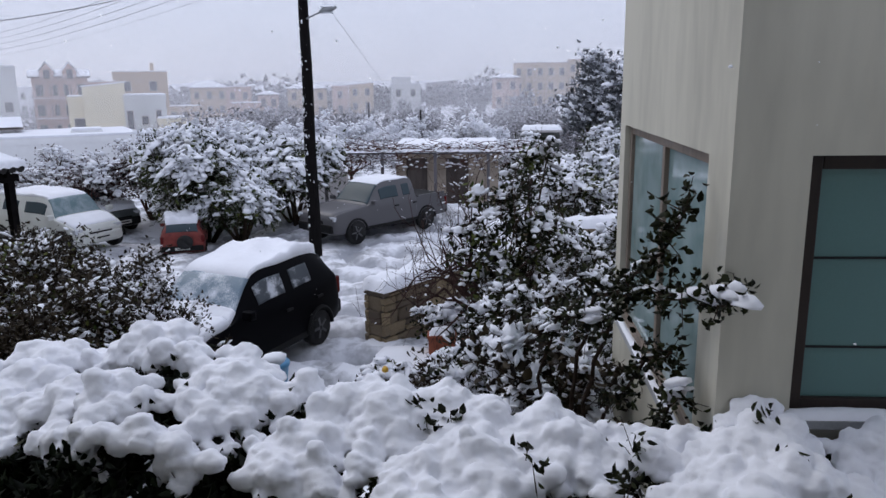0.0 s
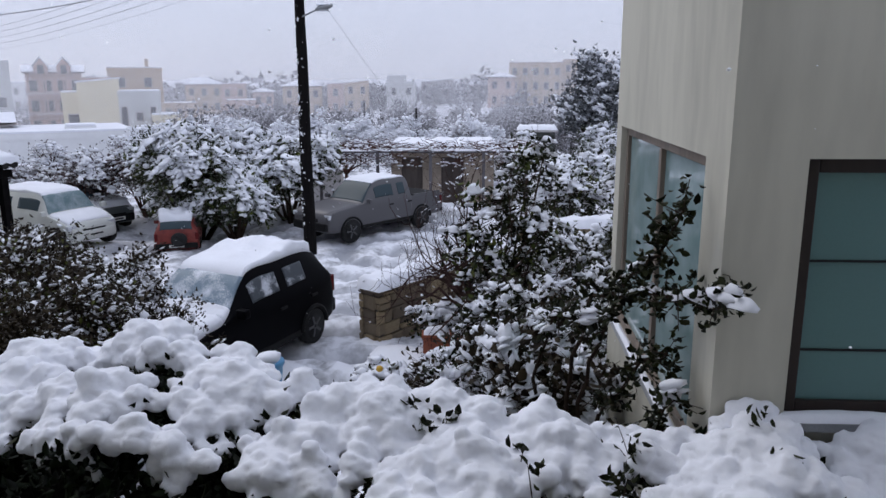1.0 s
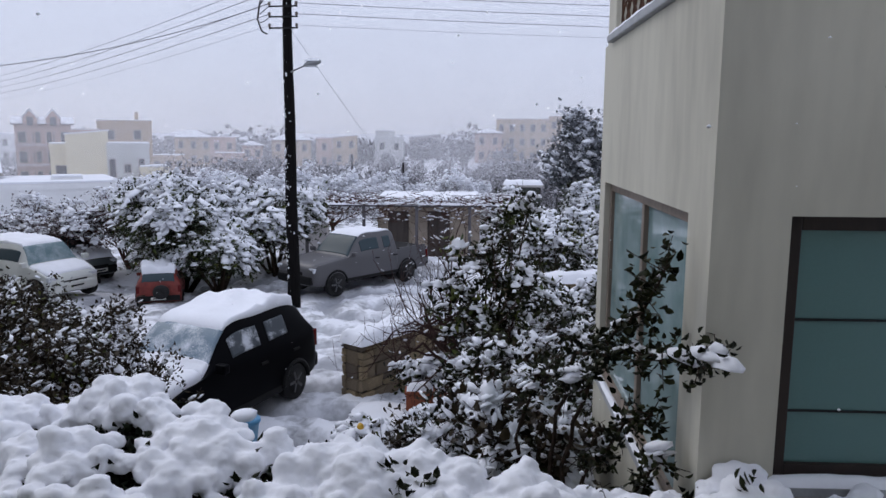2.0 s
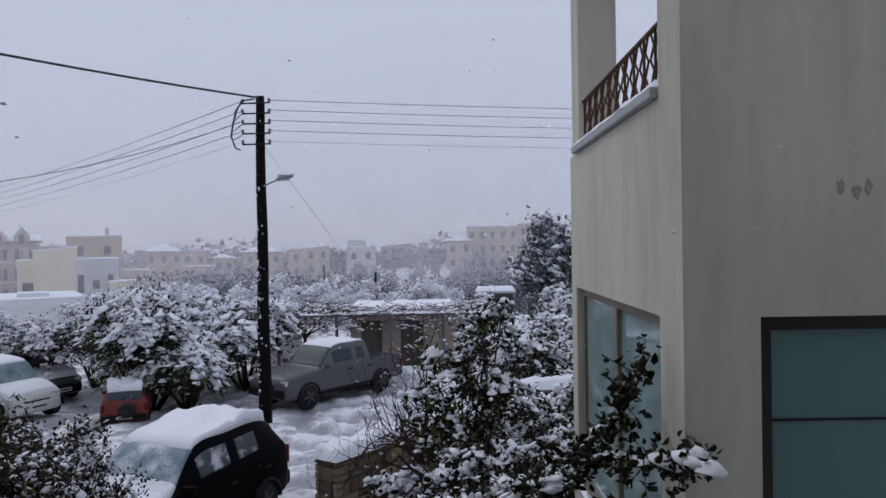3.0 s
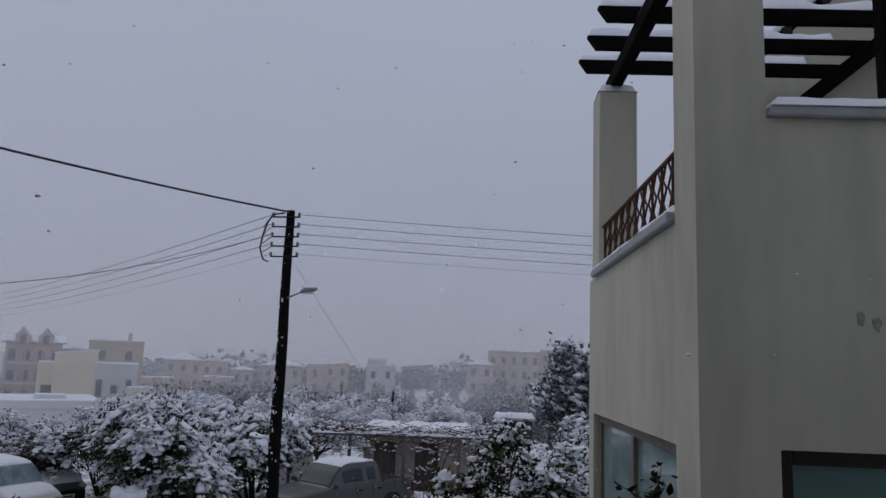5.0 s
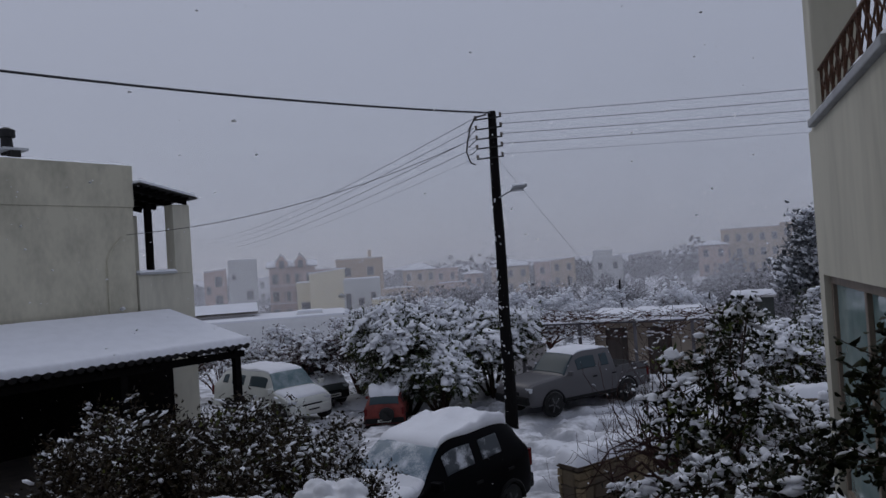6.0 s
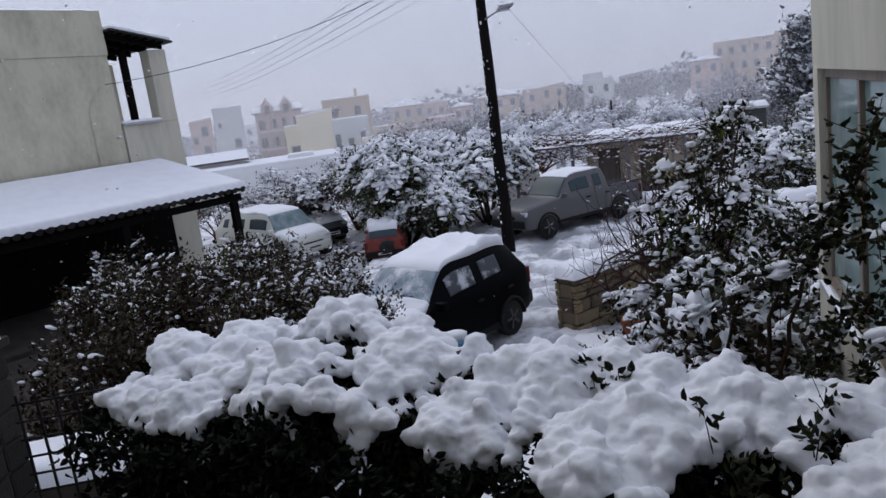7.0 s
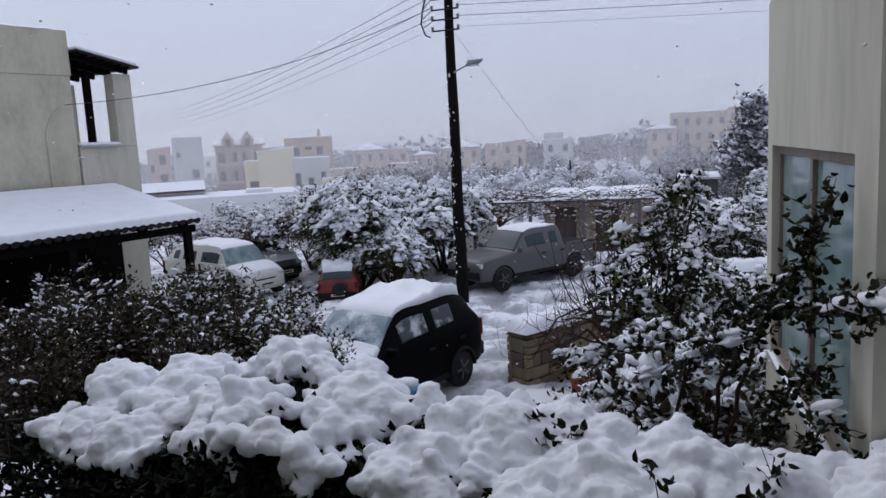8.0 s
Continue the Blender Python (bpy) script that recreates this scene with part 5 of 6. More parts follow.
F0 = Vector((-0.25, -0.968))
L0 = Vector((0.968, -0.25))
c0 = Vector((-2.36, 14.1)) + F0 * 1.24 - L0 * 0.77
vehicle("car", "black small hatchback parked in the snow, thick snow on its roof", heading(c0.x, c0.y, F0.x, F0.y) @ Matrix.Diagonal((1.06, 1.06, 1.05, 1)), HATCH, M_CARBLK, (4, 7), (1.17, -1.17), 0.29, 4, 0.125, 0.10, screen_snow=True, side=M_MOTTLEGLASS)
WROWS = tuple(((0.16 + (x - 0.16) * 0.66 if x > 0.16 else x * 1.2) * 1.1, w, zb, zt, zp, wt) for x, w, zb, zt, zp, wt in HATCH)
FW = Vector((0.957, -0.29))
cw = Vector((-9.85, 20.0)) - FW * 1.95
vehicle("car", "white estate car parked beside the carport with snow on its roof", heading(cw.x, cw.y, FW.x, FW.y, 0.0) @ Matrix.Diagonal((1.02, 1.02, 0.98, 1)), WROWS, M_CARWHT, (4, 7), (0.92, -1.5), 0.30, 14, 0.06, 0.03, front_screen=M_TEAL)
vehicle("car", "grey parked car half hidden under the citrus tree, snow on top", heading(-13.5, 24.0, 0.93, -0.36, -0.25), HATCH, M_CARGRN, (4, 7), (1.17, -1.17), 0.29, 24, 0.13, 0.1)
jeep = vehicle("car", "small red off-roader under the citrus tree, spare wheel behind, snowed in", heading(-8.65, 21.35, -0.42, 0.907, -0.15) @ Matrix.Diagonal((0.70, 0.70, 0.62, 1)), HATCH, M_CARRED, (4, 7), (1.17, -1.17), 0.29, 34, 0.30, 0.12)
mesh_part("spare_tyre", tubes_mesh("spare_tyre", [([(x, -0.10, 0.74) for x in (-1.84, -1.87, -1.98, -2.02, -2.0)], [0.20, 0.29, 0.29, 0.22, 0.12])], 20), M_TYRE, jeep, "spare tyre on the tailgate", True)
FT = Vector((-0.525, -0.851))
LT = Vector((0.851, -0.525))
ct = Vector((-3.95, 21.84)) - FT * 1.426 - LT * 0.71
vehicle("pickup_truck", "silver grey double cab pickup on the snowy street", heading(ct.x, ct.y, FT.x, FT.y) @ Matrix.Diagonal((0.92, 0.92, 0.92, 1)), PICKUP, M_CARSLV, (4, 6), (1.55, -1.45), 0.36, 44, 0.015, bed=True)

# ---- planters and oddments in the garden ----
for i, (x, y, a) in enumerate(((-0.12, 13.55, 10), (0.36, 13.58, 4))):
    p = thing("planter", "terracotta trough planter with snow-covered soil", "planter", pose(x, y, 0.17, 0, 0, a), "planters by the garden wall")
    part("trough", box(-0.21, 0.21, -0.13, 0.13, 0, 0.26, 0.02), M_TERRA, p)
    part("rim", box(-0.23, 0.23, -0.15, 0.15, 0.261, 0.31, 0.012), M_TERRA, p)
    part("snow_cap", snow_slab(-0.2, 0.2, -0.12, 0.12, 0.312, 0.09, 0.05, i), M_SNOW, p, "", True)
pot = thing("flower_pot", "small blue plastic pot showing above the snow", "flower pot", Matrix.Translation((-0.58, 8.2, 0.02)))
mesh_part("pot", tubes_mesh("pot", [([(0, 0, 1.72), (0, 0, 1.98), (0, 0, 2.0), (0, 0, 2.03)], [0.08, 0.11, 0.125, 0.12])], 14), M_BLUE, pot, "", True)
mesh_part("stand", tubes_mesh("stand", [([(0, 0, 0.0), (0, 0, 1.72)], [0.03, 0.03])], 6), M_IRON, pot)
mesh_part("snow_cap", clumps_mesh("snow_cap", np.random.default_rng(1), np.array([[0, 0, 2.03]]), np.array([0.1]), 0.8, 2), M_SNOW, pot, "", True)

# ---- shrubs and trees ----
crowned("shrub", "tall leafy shrub with yellow-green tips and snow on its leaves", "shrub", 11, (0.85, 13.2, 0.2),
        (((0.05, 0, 2.15), 0.42, 0.45), ((0.40, 0.1, 2.75), 0.34, 0.42), ((-0.28, 0, 1.6), 0.36, 0.4), ((0.55, 0, 1.85), 0.38, 0.4), ((0.12, 0, 1.2), 0.5, 0.5), ((0.62, 0.1, 3.1), 0.16, 0.25)), M_LEAF, 0.10, 215, 10, 0.9, 0.04, leaf2=M_LEAF_L, r0=0.03, reach=0.16, heavy=0.4, heavy_r=0.055)
for i, (x, y, z, h, r, s) in enumerate(((1.75, 16.6, 0.5, 1.15, 0.62, 12), (2.7, 16.9, 0.6, 1.2, 0.6, 13), (1.05, 16.0, 0.3, 1.05, 0.55, 21), (3.3, 19.8, 0.9, 2.0, 0.85, 22), (1.85, 19.4, 0.8, 1.7, 0.8, 23))):
    crowned("shrub", "dense dark evergreen shrub by the far wall, loaded with snow", "shrub", s, (x, y, z), dome(np.random.default_rng(s), h, r, 5), M_LEAF, 0.09, 190, 9, 1.3, 0.045, leaf2=M_LEAF_L, group="shrubs by the far wall", r0=0.03, reach=0.15, heavy=0.75, heavy_r=0.062)
plant("bare_shrub", "leafless reddish shrub with fine spreading twigs", "shrub", 16, (0.72, 13.9, 0.5), 2.85, 1.5, None, 0, 0, 0.10, 0.014, levels=4, first=15, r0=0.044, forks=(2, 3), trunk=0.04, wood=M_TWIG_D, lean=(-0.6, -0.1, 0), radius=1.45)


def boughs(label, base, limbs, seed, size, per, snow, side=0.075):
    """A shrub of a few long arching boughs with leaves toward their ends and snow along them."""
    rng = np.random.default_rng(seed)
    t = thing("shrub", label, "shrub", Matrix.Translation(base))
    runs, lp, sp, sd, pads, pdir = [], [], [], [], [], []
    for pts, leafy in limbs:
        P = [Vector(p) - Vector(base) for p in pts]
        fine = []
        for a, b in zip(P, P[1:]):
            for q in range(5):
                fine.append(a.lerp(b, q / 5) + Vector(rng.normal(size=3)) * 0.012)
        fine.append(P[-1])
        n = len(fine)
        runs.append((fine, [(0.024 if side > 0.1 else 0.018) * (1 - 0.8 * k / n) + 0.002 for k in range(n)]))
        for k in range(int(n * (1 - leafy)), n):
            for w in range(3):
                d = Vector(rng.normal(size=3)) * side
                d.z += 0.03
                end = fine[k] + d
                runs.append(([fine[k], fine[k].lerp(end, 0.5), end], [0.004, 0.003, 0.002]))
                for q in range(per):
                    lp.append(fine[k].lerp(end, rng.uniform(0.2, 1.15)) + Vector(rng.normal(size=3)) * 0.025)
                if side > 0.1 and rng.uniform() < 0.38 * (1 + 1.2 * math.sin(fine[k].x * 5 + fine[k].y * 4 + seed)):
                    sp.append(fine[k].lerp(end, rng.uniform(0.4, 1.0)) + Vector((0, 0, 0.03)))
                    sd.append(d * rng.uniform(0.1, 0.7))
        if leafy:
            for k in range(int(n * 0.4), n - 1):
                if rng.uniform() < (0.20 if side > 0.1 else 0.12):
                    for w in range(4):
                        pads.append(fine[k].lerp(fine[k + 1], w * 0.4) + Vector(rng.normal(size=3)) * 0.025 + Vector((0, 0, 0.045)))
                        pdir.append((fine[k + 1] - fine[k]) * 0.3)
        for k in range(n // 3, n - 1):
            if rng.uniform() < snow:
                sp.append(fine[k] + Vector((0, 0, 0.02)))
                sd.append(fine[k + 1] - fine[k])
    mesh_part("stem", tubes_mesh("stem", runs, 5), M_BARK, t, "", True)
    mesh_part("crown", leaves_mesh("crown", rng, np.array(lp), size, 0.2, 0.6), M_LEAF_B if seed % 3 == 2 else M_LEAF, t)
    mesh_part("snow_cover", clumps_mesh("snow_cover", rng, np.array(sp), (0.026 if side < 0.1 else 0.023) * np.exp(rng.normal(size=len(sp)) * 0.55).clip(0.3, 2.2), 0.75, 2, 0.4, np.array(sd) * 0.5), M_SNOW, t, "snow lying along the boughs", True)["kind"] = "stuff"
    if pads:
        mesh_part("snow_layer", clumps_mesh("snow_layer", rng, np.array(pads), rng.uniform(0.035, 0.075, len(pads)), 0.75, 2, 0.4, np.array(pdir)), M_SNOW, t, "thick pads of snow on the boughs", True)["kind"] = "stuff"


boughs("arching leafy shrub reaching across the corner window", (1.9, 8.3, 0.95), (
    (((1.9, 8.3, 0.95), (1.85, 8.2, 1.9), (2.0, 7.8, 2.85), (2.3, 7.15, 3.05), (2.5, 6.7, 3.14), (2.66, 6.42, 3.2)), 0.62),
    (((1.9, 8.3, 1.0), (2.0, 8.1, 2.1), (2.2, 7.5, 3.0), (2.36, 7.0, 3.35), (2.42, 6.72, 3.62)), 0.45),
    (((1.9, 8.3, 1.0), (2.1, 7.9, 1.9), (2.3, 7.35, 2.5), (2.42, 6.95, 2.75)), 0.6),
    (((1.9, 8.3, 1.0), (2.05, 7.8, 1.6), (2.35, 7.1, 2.1), (2.45, 6.75, 2.55)), 0.7),
    (((1.85, 8.4, 1.0), (1.6, 8.3, 2.0), (1.75, 8.0, 2.6), (2.1, 7.5, 2.75)), 0.5),
    (((2.0, 8.2, 1.0), (2.2, 7.8, 1.5), (2.4, 7.2, 1.8), (2.5, 6.9, 2.0)), 0.7)), 15, 0.055, 10, 0.9)


def arching(label, base, n, reach, height, seed, size=0.098, per=2, snow=0.7, way=None, spread=2 * math.pi):
    """Long boughs that rise from the base, arch over and hang under their snow."""
    rng = np.random.default_rng(seed)
    limbs = []
    b = Vector(base)
    for k in range(n):
        a = (way or 0.0) + spread * ((k + rng.uniform(0, 0.8)) / n - 0.5)
        L, H = reach * rng.uniform(0.5, 1.15), height * rng.uniform(0.45, 1.05)
        o = Vector((math.cos(a), math.sin(a), 0))
        pts = [b + o * L * u + Vector((0, 0, H * v)) + Vector(rng.normal(size=3)) * 0.05 * (1 if u else 0) for u, v in ((0, 0), (0.14, 0.42), (0.38, 0.82), (0.68, 1.0), (0.92, 0.92), (1.08, 0.72))]
        limbs.append((pts, rng.uniform(0.55, 0.75)))
    boughs(label, base, limbs, seed, size, per, snow, 0.13)


GB = "tangled lemon shrub, dark leaves, boughs arched under snow"
for i, (x, y, z, n, re_, h) in enumerate(((1.4, 12.4, 0.4, 9, 0.85, 1.15), (1.55, 12.9, 0.5, 9, 0.95, 1.35), (1.75, 11.5, 0.6, 9, 0.9, 1.25), (1.4, 11.0, 0.5, 10, 0.95, 1.15), (1.65, 10.0, 0.7, 10, 0.95, 1.25),
                                         (1.15, 9.7, 0.6, 8, 0.85, 1.0), (1.75, 8.9, 0.75, 8, 0.8, 1.35), (2.05, 14.3, 0.6, 8, 0.9, 1.2), (1.6, 14.6, 0.4, 8, 0.8, 1.0), (0.4, 11.3, 0.2, 9, 0.65, 0.45), (1.3, 8.5, 0.6, 9, 0.7, 0.85))):
    arching(GB, (x, y, z), n, re_, h, 200 + i)
for i, (x, y, z, h, r, s) in enumerate(((-0.2, 14.0, 0.1, 0.72, 0.40, 24), (-0.6, 11.9, 0.05, 0.5, 0.45, 40), (0.1, 12.5, 0.1, 0.42, 0.4, 20))):
    crowned("low_shrub", "low leafy garden shrub weighed down by snow", "shrub", s, (x, y, z), dome(np.random.default_rng(s), h, r, 4), M_LEAF, 0.085, 110, 7, 1.8, 0.035, leaf2=M_LEAF_L, group="low garden shrubs", r0=0.015, reach=0.12, heavy=1.0, heavy_r=0.06)
for i, (x, y, h, s, r) in enumerate(((-5.7, 9.2, 2.25, 31, 1.0), (-4.4, 9.8, 2.2, 32, 1.0), (-3.4, 10.7, 2.0, 33, 0.95), (-6.4, 10.8, 2.1, 34, 1.0), (-4.9, 8.3, 1.75, 35, 0.85), (-2.9, 9.7, 1.45, 36, 0.75), (-3.6, 8.7, 1.85, 30, 0.85), (-3.3, 9.7, 1.75, 45, 0.8), (-5.2, 10.7, 2.2, 46, 0.95), (-8.6, 11.8, 1.8, 49, 0.95), (-7.6, 10.6, 1.9, 47, 0.95), (-5.6, 12.3, 1.72, 48, 0.9), (-6.7, 12.7, 1.75, 50, 0.9))):
    plant("shrub", "tangled brown-leaved shrub dusted with snow", "shrub", s, (x, y, 0.25), h, 0.85, M_LEAF_B, 0.066, 2.7, 0.10 if y < 9.3 else 0.34, 0.023, levels=4, first=6, r0=0.026, forks=(2, 3), trunk=0.04, jitter=0.07, leaf2=M_LEAF_L if i % 2 else None, group="shrubs before the carport", radius=r)
lem = thing("lemon", "ripe yellow lemon hanging on the low shrub", "lemon", Matrix.Translation((-0.38, 11.02, 0.86)))
mesh_part("fruit", clumps_mesh("fruit", np.random.default_rng(2), np.array([[0, 0, 0]]), np.array([0.045]), 1.2, 2, 0.05), M_LEMON, lem, "", True)
# citrus trees behind the parked cars
for i, (x, y, h, s, r) in enumerate(((-8.6, 22.4, 2.95, 41, 1.45), (-6.7, 24.6, 2.75, 42, 1.35), (-10.2, 24.8, 2.8, 43, 1.4), (-7.3, 22.0, 1.9, 44, 1.0))):
    gz = ground_z(x, y) - 0.03
    crowned("citrus_tree", "citrus tree with its boughs bent under heavy snow", "tree", s, (x, y, gz), dome(np.random.default_rng(s), (h - gz) * 1.02, r * 1.12, 8), M_LEAF_O, 0.12, 820, 9, 3.2, 0.045, group="citrus trees", r0=0.06, reach=0.26, droop=0.85, leaf2=M_LEAF_L, heavy=0.8, heavy_r=0.09)
for i, (x, y, h, s) in enumerate(((-13.0, 23.6, 2.45, 51), (-14.6, 24.4, 2.4, 52), (-11.8, 25.0, 2.6, 53), (-16.2, 23.2, 2.4, 54))):
    crowned("withered_tree", "small tree with withered purple-brown leaves under rime and snow", "tree", s, (x, y, -0.05), dome(np.random.default_rng(s), h, 1.5, 7), M_LEAF_W, 0.085, 420, 6, 2.6, 0.042, wood=M_TWIG, group="withered trees by the cars", r0=0.04, reach=0.22, droop=0.45, heavy=0.55, heavy_r=0.062)
for i, (x, y, h, s) in enumerate(((-7.4, 33.0, 2.6, 61), (-4.8, 34.5, 2.6, 62), (-9.8, 34.0, 2.6, 63), (-2.4, 35.0, 2.5, 64), (0.2, 33.0, 2.2, 65), (3.2, 31.0, 2.6, 66), (2.0, 26.0, 2.1, 67), (4.2, 24.0, 2.4, 68), (-12.5, 33.0, 2.6, 69), (-15.5, 32.0, 2.4, 60))):
    gz = ground_z(x, y) - 0.05
    if i in (4, 5, 6, 7):
        crowned("orchard_tree", "snowy evergreen orchard tree behind the street", "tree", s, (x, y, gz), dome(np.random.default_rng(s), h, 1.35, 7), M_LEAF_O, 0.13, 460, 9, 3.5, 0.05, group="orchard trees", r0=0.05, reach=0.26, droop=0.75, heavy=0.9, heavy_r=0.085)
    else:
        plant("orchard_tree", "bare orchard tree with snow along its twigs", "tree", s, (x, y, gz), h, 0.8, None, 0.13, 4, 1.0, 0.05, levels=4, first=7, r0=0.05, forks=(2, 4), trunk=0.2, wood=M_TWIG, jitter=0.15, group="orchard trees", radius=1.4)
plant("pine_tree", "tall dark pine with snow on its branches", "tree", 71, (3.3, 46.0, -1.6), 6.8, 0.55, M_PINE, 0.26, 9, 1.6, 0.13, levels=3, first=9, r0=0.12, trunk=0.25, jitter=0.3, radius=1.7)
plant("pine_tree", "tall dark pine with snow on its branches", "tree", 72, (5.4, 45.0, -1.6), 6.4, 0.55, M_PINE, 0.26, 9, 1.6, 0.13, levels=3, first=9, r0=0.12, trunk=0.25, jitter=0.3, radius=1.7)

# ---- shed with a vine trellis across the street ----
SM = pose(-4.35, 28.4, 0, 0, 0, 8)
shed = thing("shed", "low plastered shed with plank doors behind a vine trellis", "shed", SM)
for x0, x1, y0, y1, z0 in ((0, 0.35, 0, 0.2, 0), (1.1, 1.75, 0, 0.2, 0), (2.55, 3.6, 0, 0.2, 0), (0.35, 1.1, 0, 0.2, 1.65), (1.75, 2.55, 0, 0.2, 1.65), (0, 0.2, 0.2, 3.0, 0), (3.4, 3.6, 0.2, 3.0, 0), (0.2, 3.4, 2.8, 3.0, 0)):
    part("wall", box(x0, x1, y0, y1, z0, 1.9), M_SHED, shed)
part("door", box(0.36, 1.09, 0.08, 0.13, 0.02, 1.64, 0.004), M_DOORWOOD, shed)
part("door", box(1.76, 2.54, 0.08, 0.13, 0.02, 1.64, 0.004), M_DOORWOOD, shed)
part("roof", box(-0.15, 3.75, -0.2, 3.1, 1.902, 1.98, 0.01), M_COPING, shed)
part("roof_snow", snow_slab(-0.15, 3.75, -0.2, 3.1, 1.981, 0.14, 0.15, 3), M_SNOW, shed, "", True)
trel = thing("trellis", "timber vine trellis with bare vines and lines of snow", "trellis", SM)
for x in (-2.2, -0.3, 1.45, 3.2, 4.6):
    part("post", box(x - 0.05, x + 0.05, -1.65, -1.55, -0.1, 1.95, 0.005), M_FARBARK, trel)
for k, y in enumerate((-1.6, -1.1, -0.6)):
    part("rail", box(-2.4, 4.8, y - 0.03, y + 0.03, 1.951, 2.01, 0.004), M_FARBARK, trel)
    part("snow_strip", snow_slab(-2.4, 4.8, y - 0.06, y + 0.06, 2.011, 0.06, 0.06, k, wave=0.8), M_SNOW, trel, "", True)
rng = np.random.default_rng(77)
runs = []
for k in range(260):
    x, y = rng.uniform(-2.3, 4.7), rng.uniform(-1.7, -0.3)
    p = Vector((x, y, 2.03))
    pts = [p.copy()]
    for s in range(5):
        p = p + Vector((rng.normal() * 0.2, rng.normal() * 0.1, rng.uniform(-0.05, 0.12) if k % 3 else -rng.uniform(0.05, 0.2)))
        pts.append(p.copy())
    runs.append((pts, [0.016, 0.014, 0.012, 0.011, 0.009, 0.006]))
mesh_part("vines", tubes_mesh("vines", runs, 4), M_TWIG, trel)
tp = np.array([q for r, _ in runs for q in r])
mesh_part("snow_cover", clumps_mesh("snow_cover", rng, tp[::2] + [0, 0, 0.02], rng.uniform(0.03, 0.09, len(tp[::2])), 0.6, 1), M_SNOW, trel, "", True)["kind"] = "stuff"
blk = thing("masonry_block", "pale plastered masonry block topped with snow beside the street", "masonry block", pose(-7.2, 28.9, 0, 0, 0, 12))
part("block", box(-0.85, 0.85, -0.5, 0.5, -0.1, 1.15, 0.03), M_FARGREY, blk)
part("snow_cap", snow_slab(-0.88, 0.88, -0.53, 0.53, 1.149, 0.14, 0.1, 3), M_SNOW, blk, "", True)
dark = thing("shed", "small dark shed with a snowy roof under the pines", "shed", pose(0.15, 41.5, -0.35, 0, 0, 3) @ Matrix.Diagonal((0.8, 0.8, 0.9, 1)))
part("wall", box(-1.1, 1.1, -1, 1, -2.5, 2.3, 0.03), M_DARKHUT, dark)
part("roof", box(-1.25, 1.25, -1.15, 1.15, 2.302, 2.42, 0.02), M_FARGREY, dark)
part("roof_snow", snow_slab(-1.25, 1.25, -1.15, 1.15, 2.421, 0.2, 0.15, 3), M_SNOW, dark, "", True)
red = thing("tarpaulin", "red cloth bundle on the far garden wall", "tarpaulin", Matrix.Translation((3.35, 18.55, 1.35)))
mesh_part("cloth", clumps_mesh("cloth", np.random.default_rng(5), np.array([[0, 0, 0.12], [0.25, 0.05, 0.10]]), np.array([0.24, 0.2]), 0.8, 2, 0.3), M_REDCLOTH, red, "", True)
mesh_part("snow_cap", clumps_mesh("snow_cap", np.random.default_rng(6), np.array([[0.05, 0.02, 0.27]]), np.array([0.22]), 0.4, 2, 0.3), M_SNOW, red, "", True)


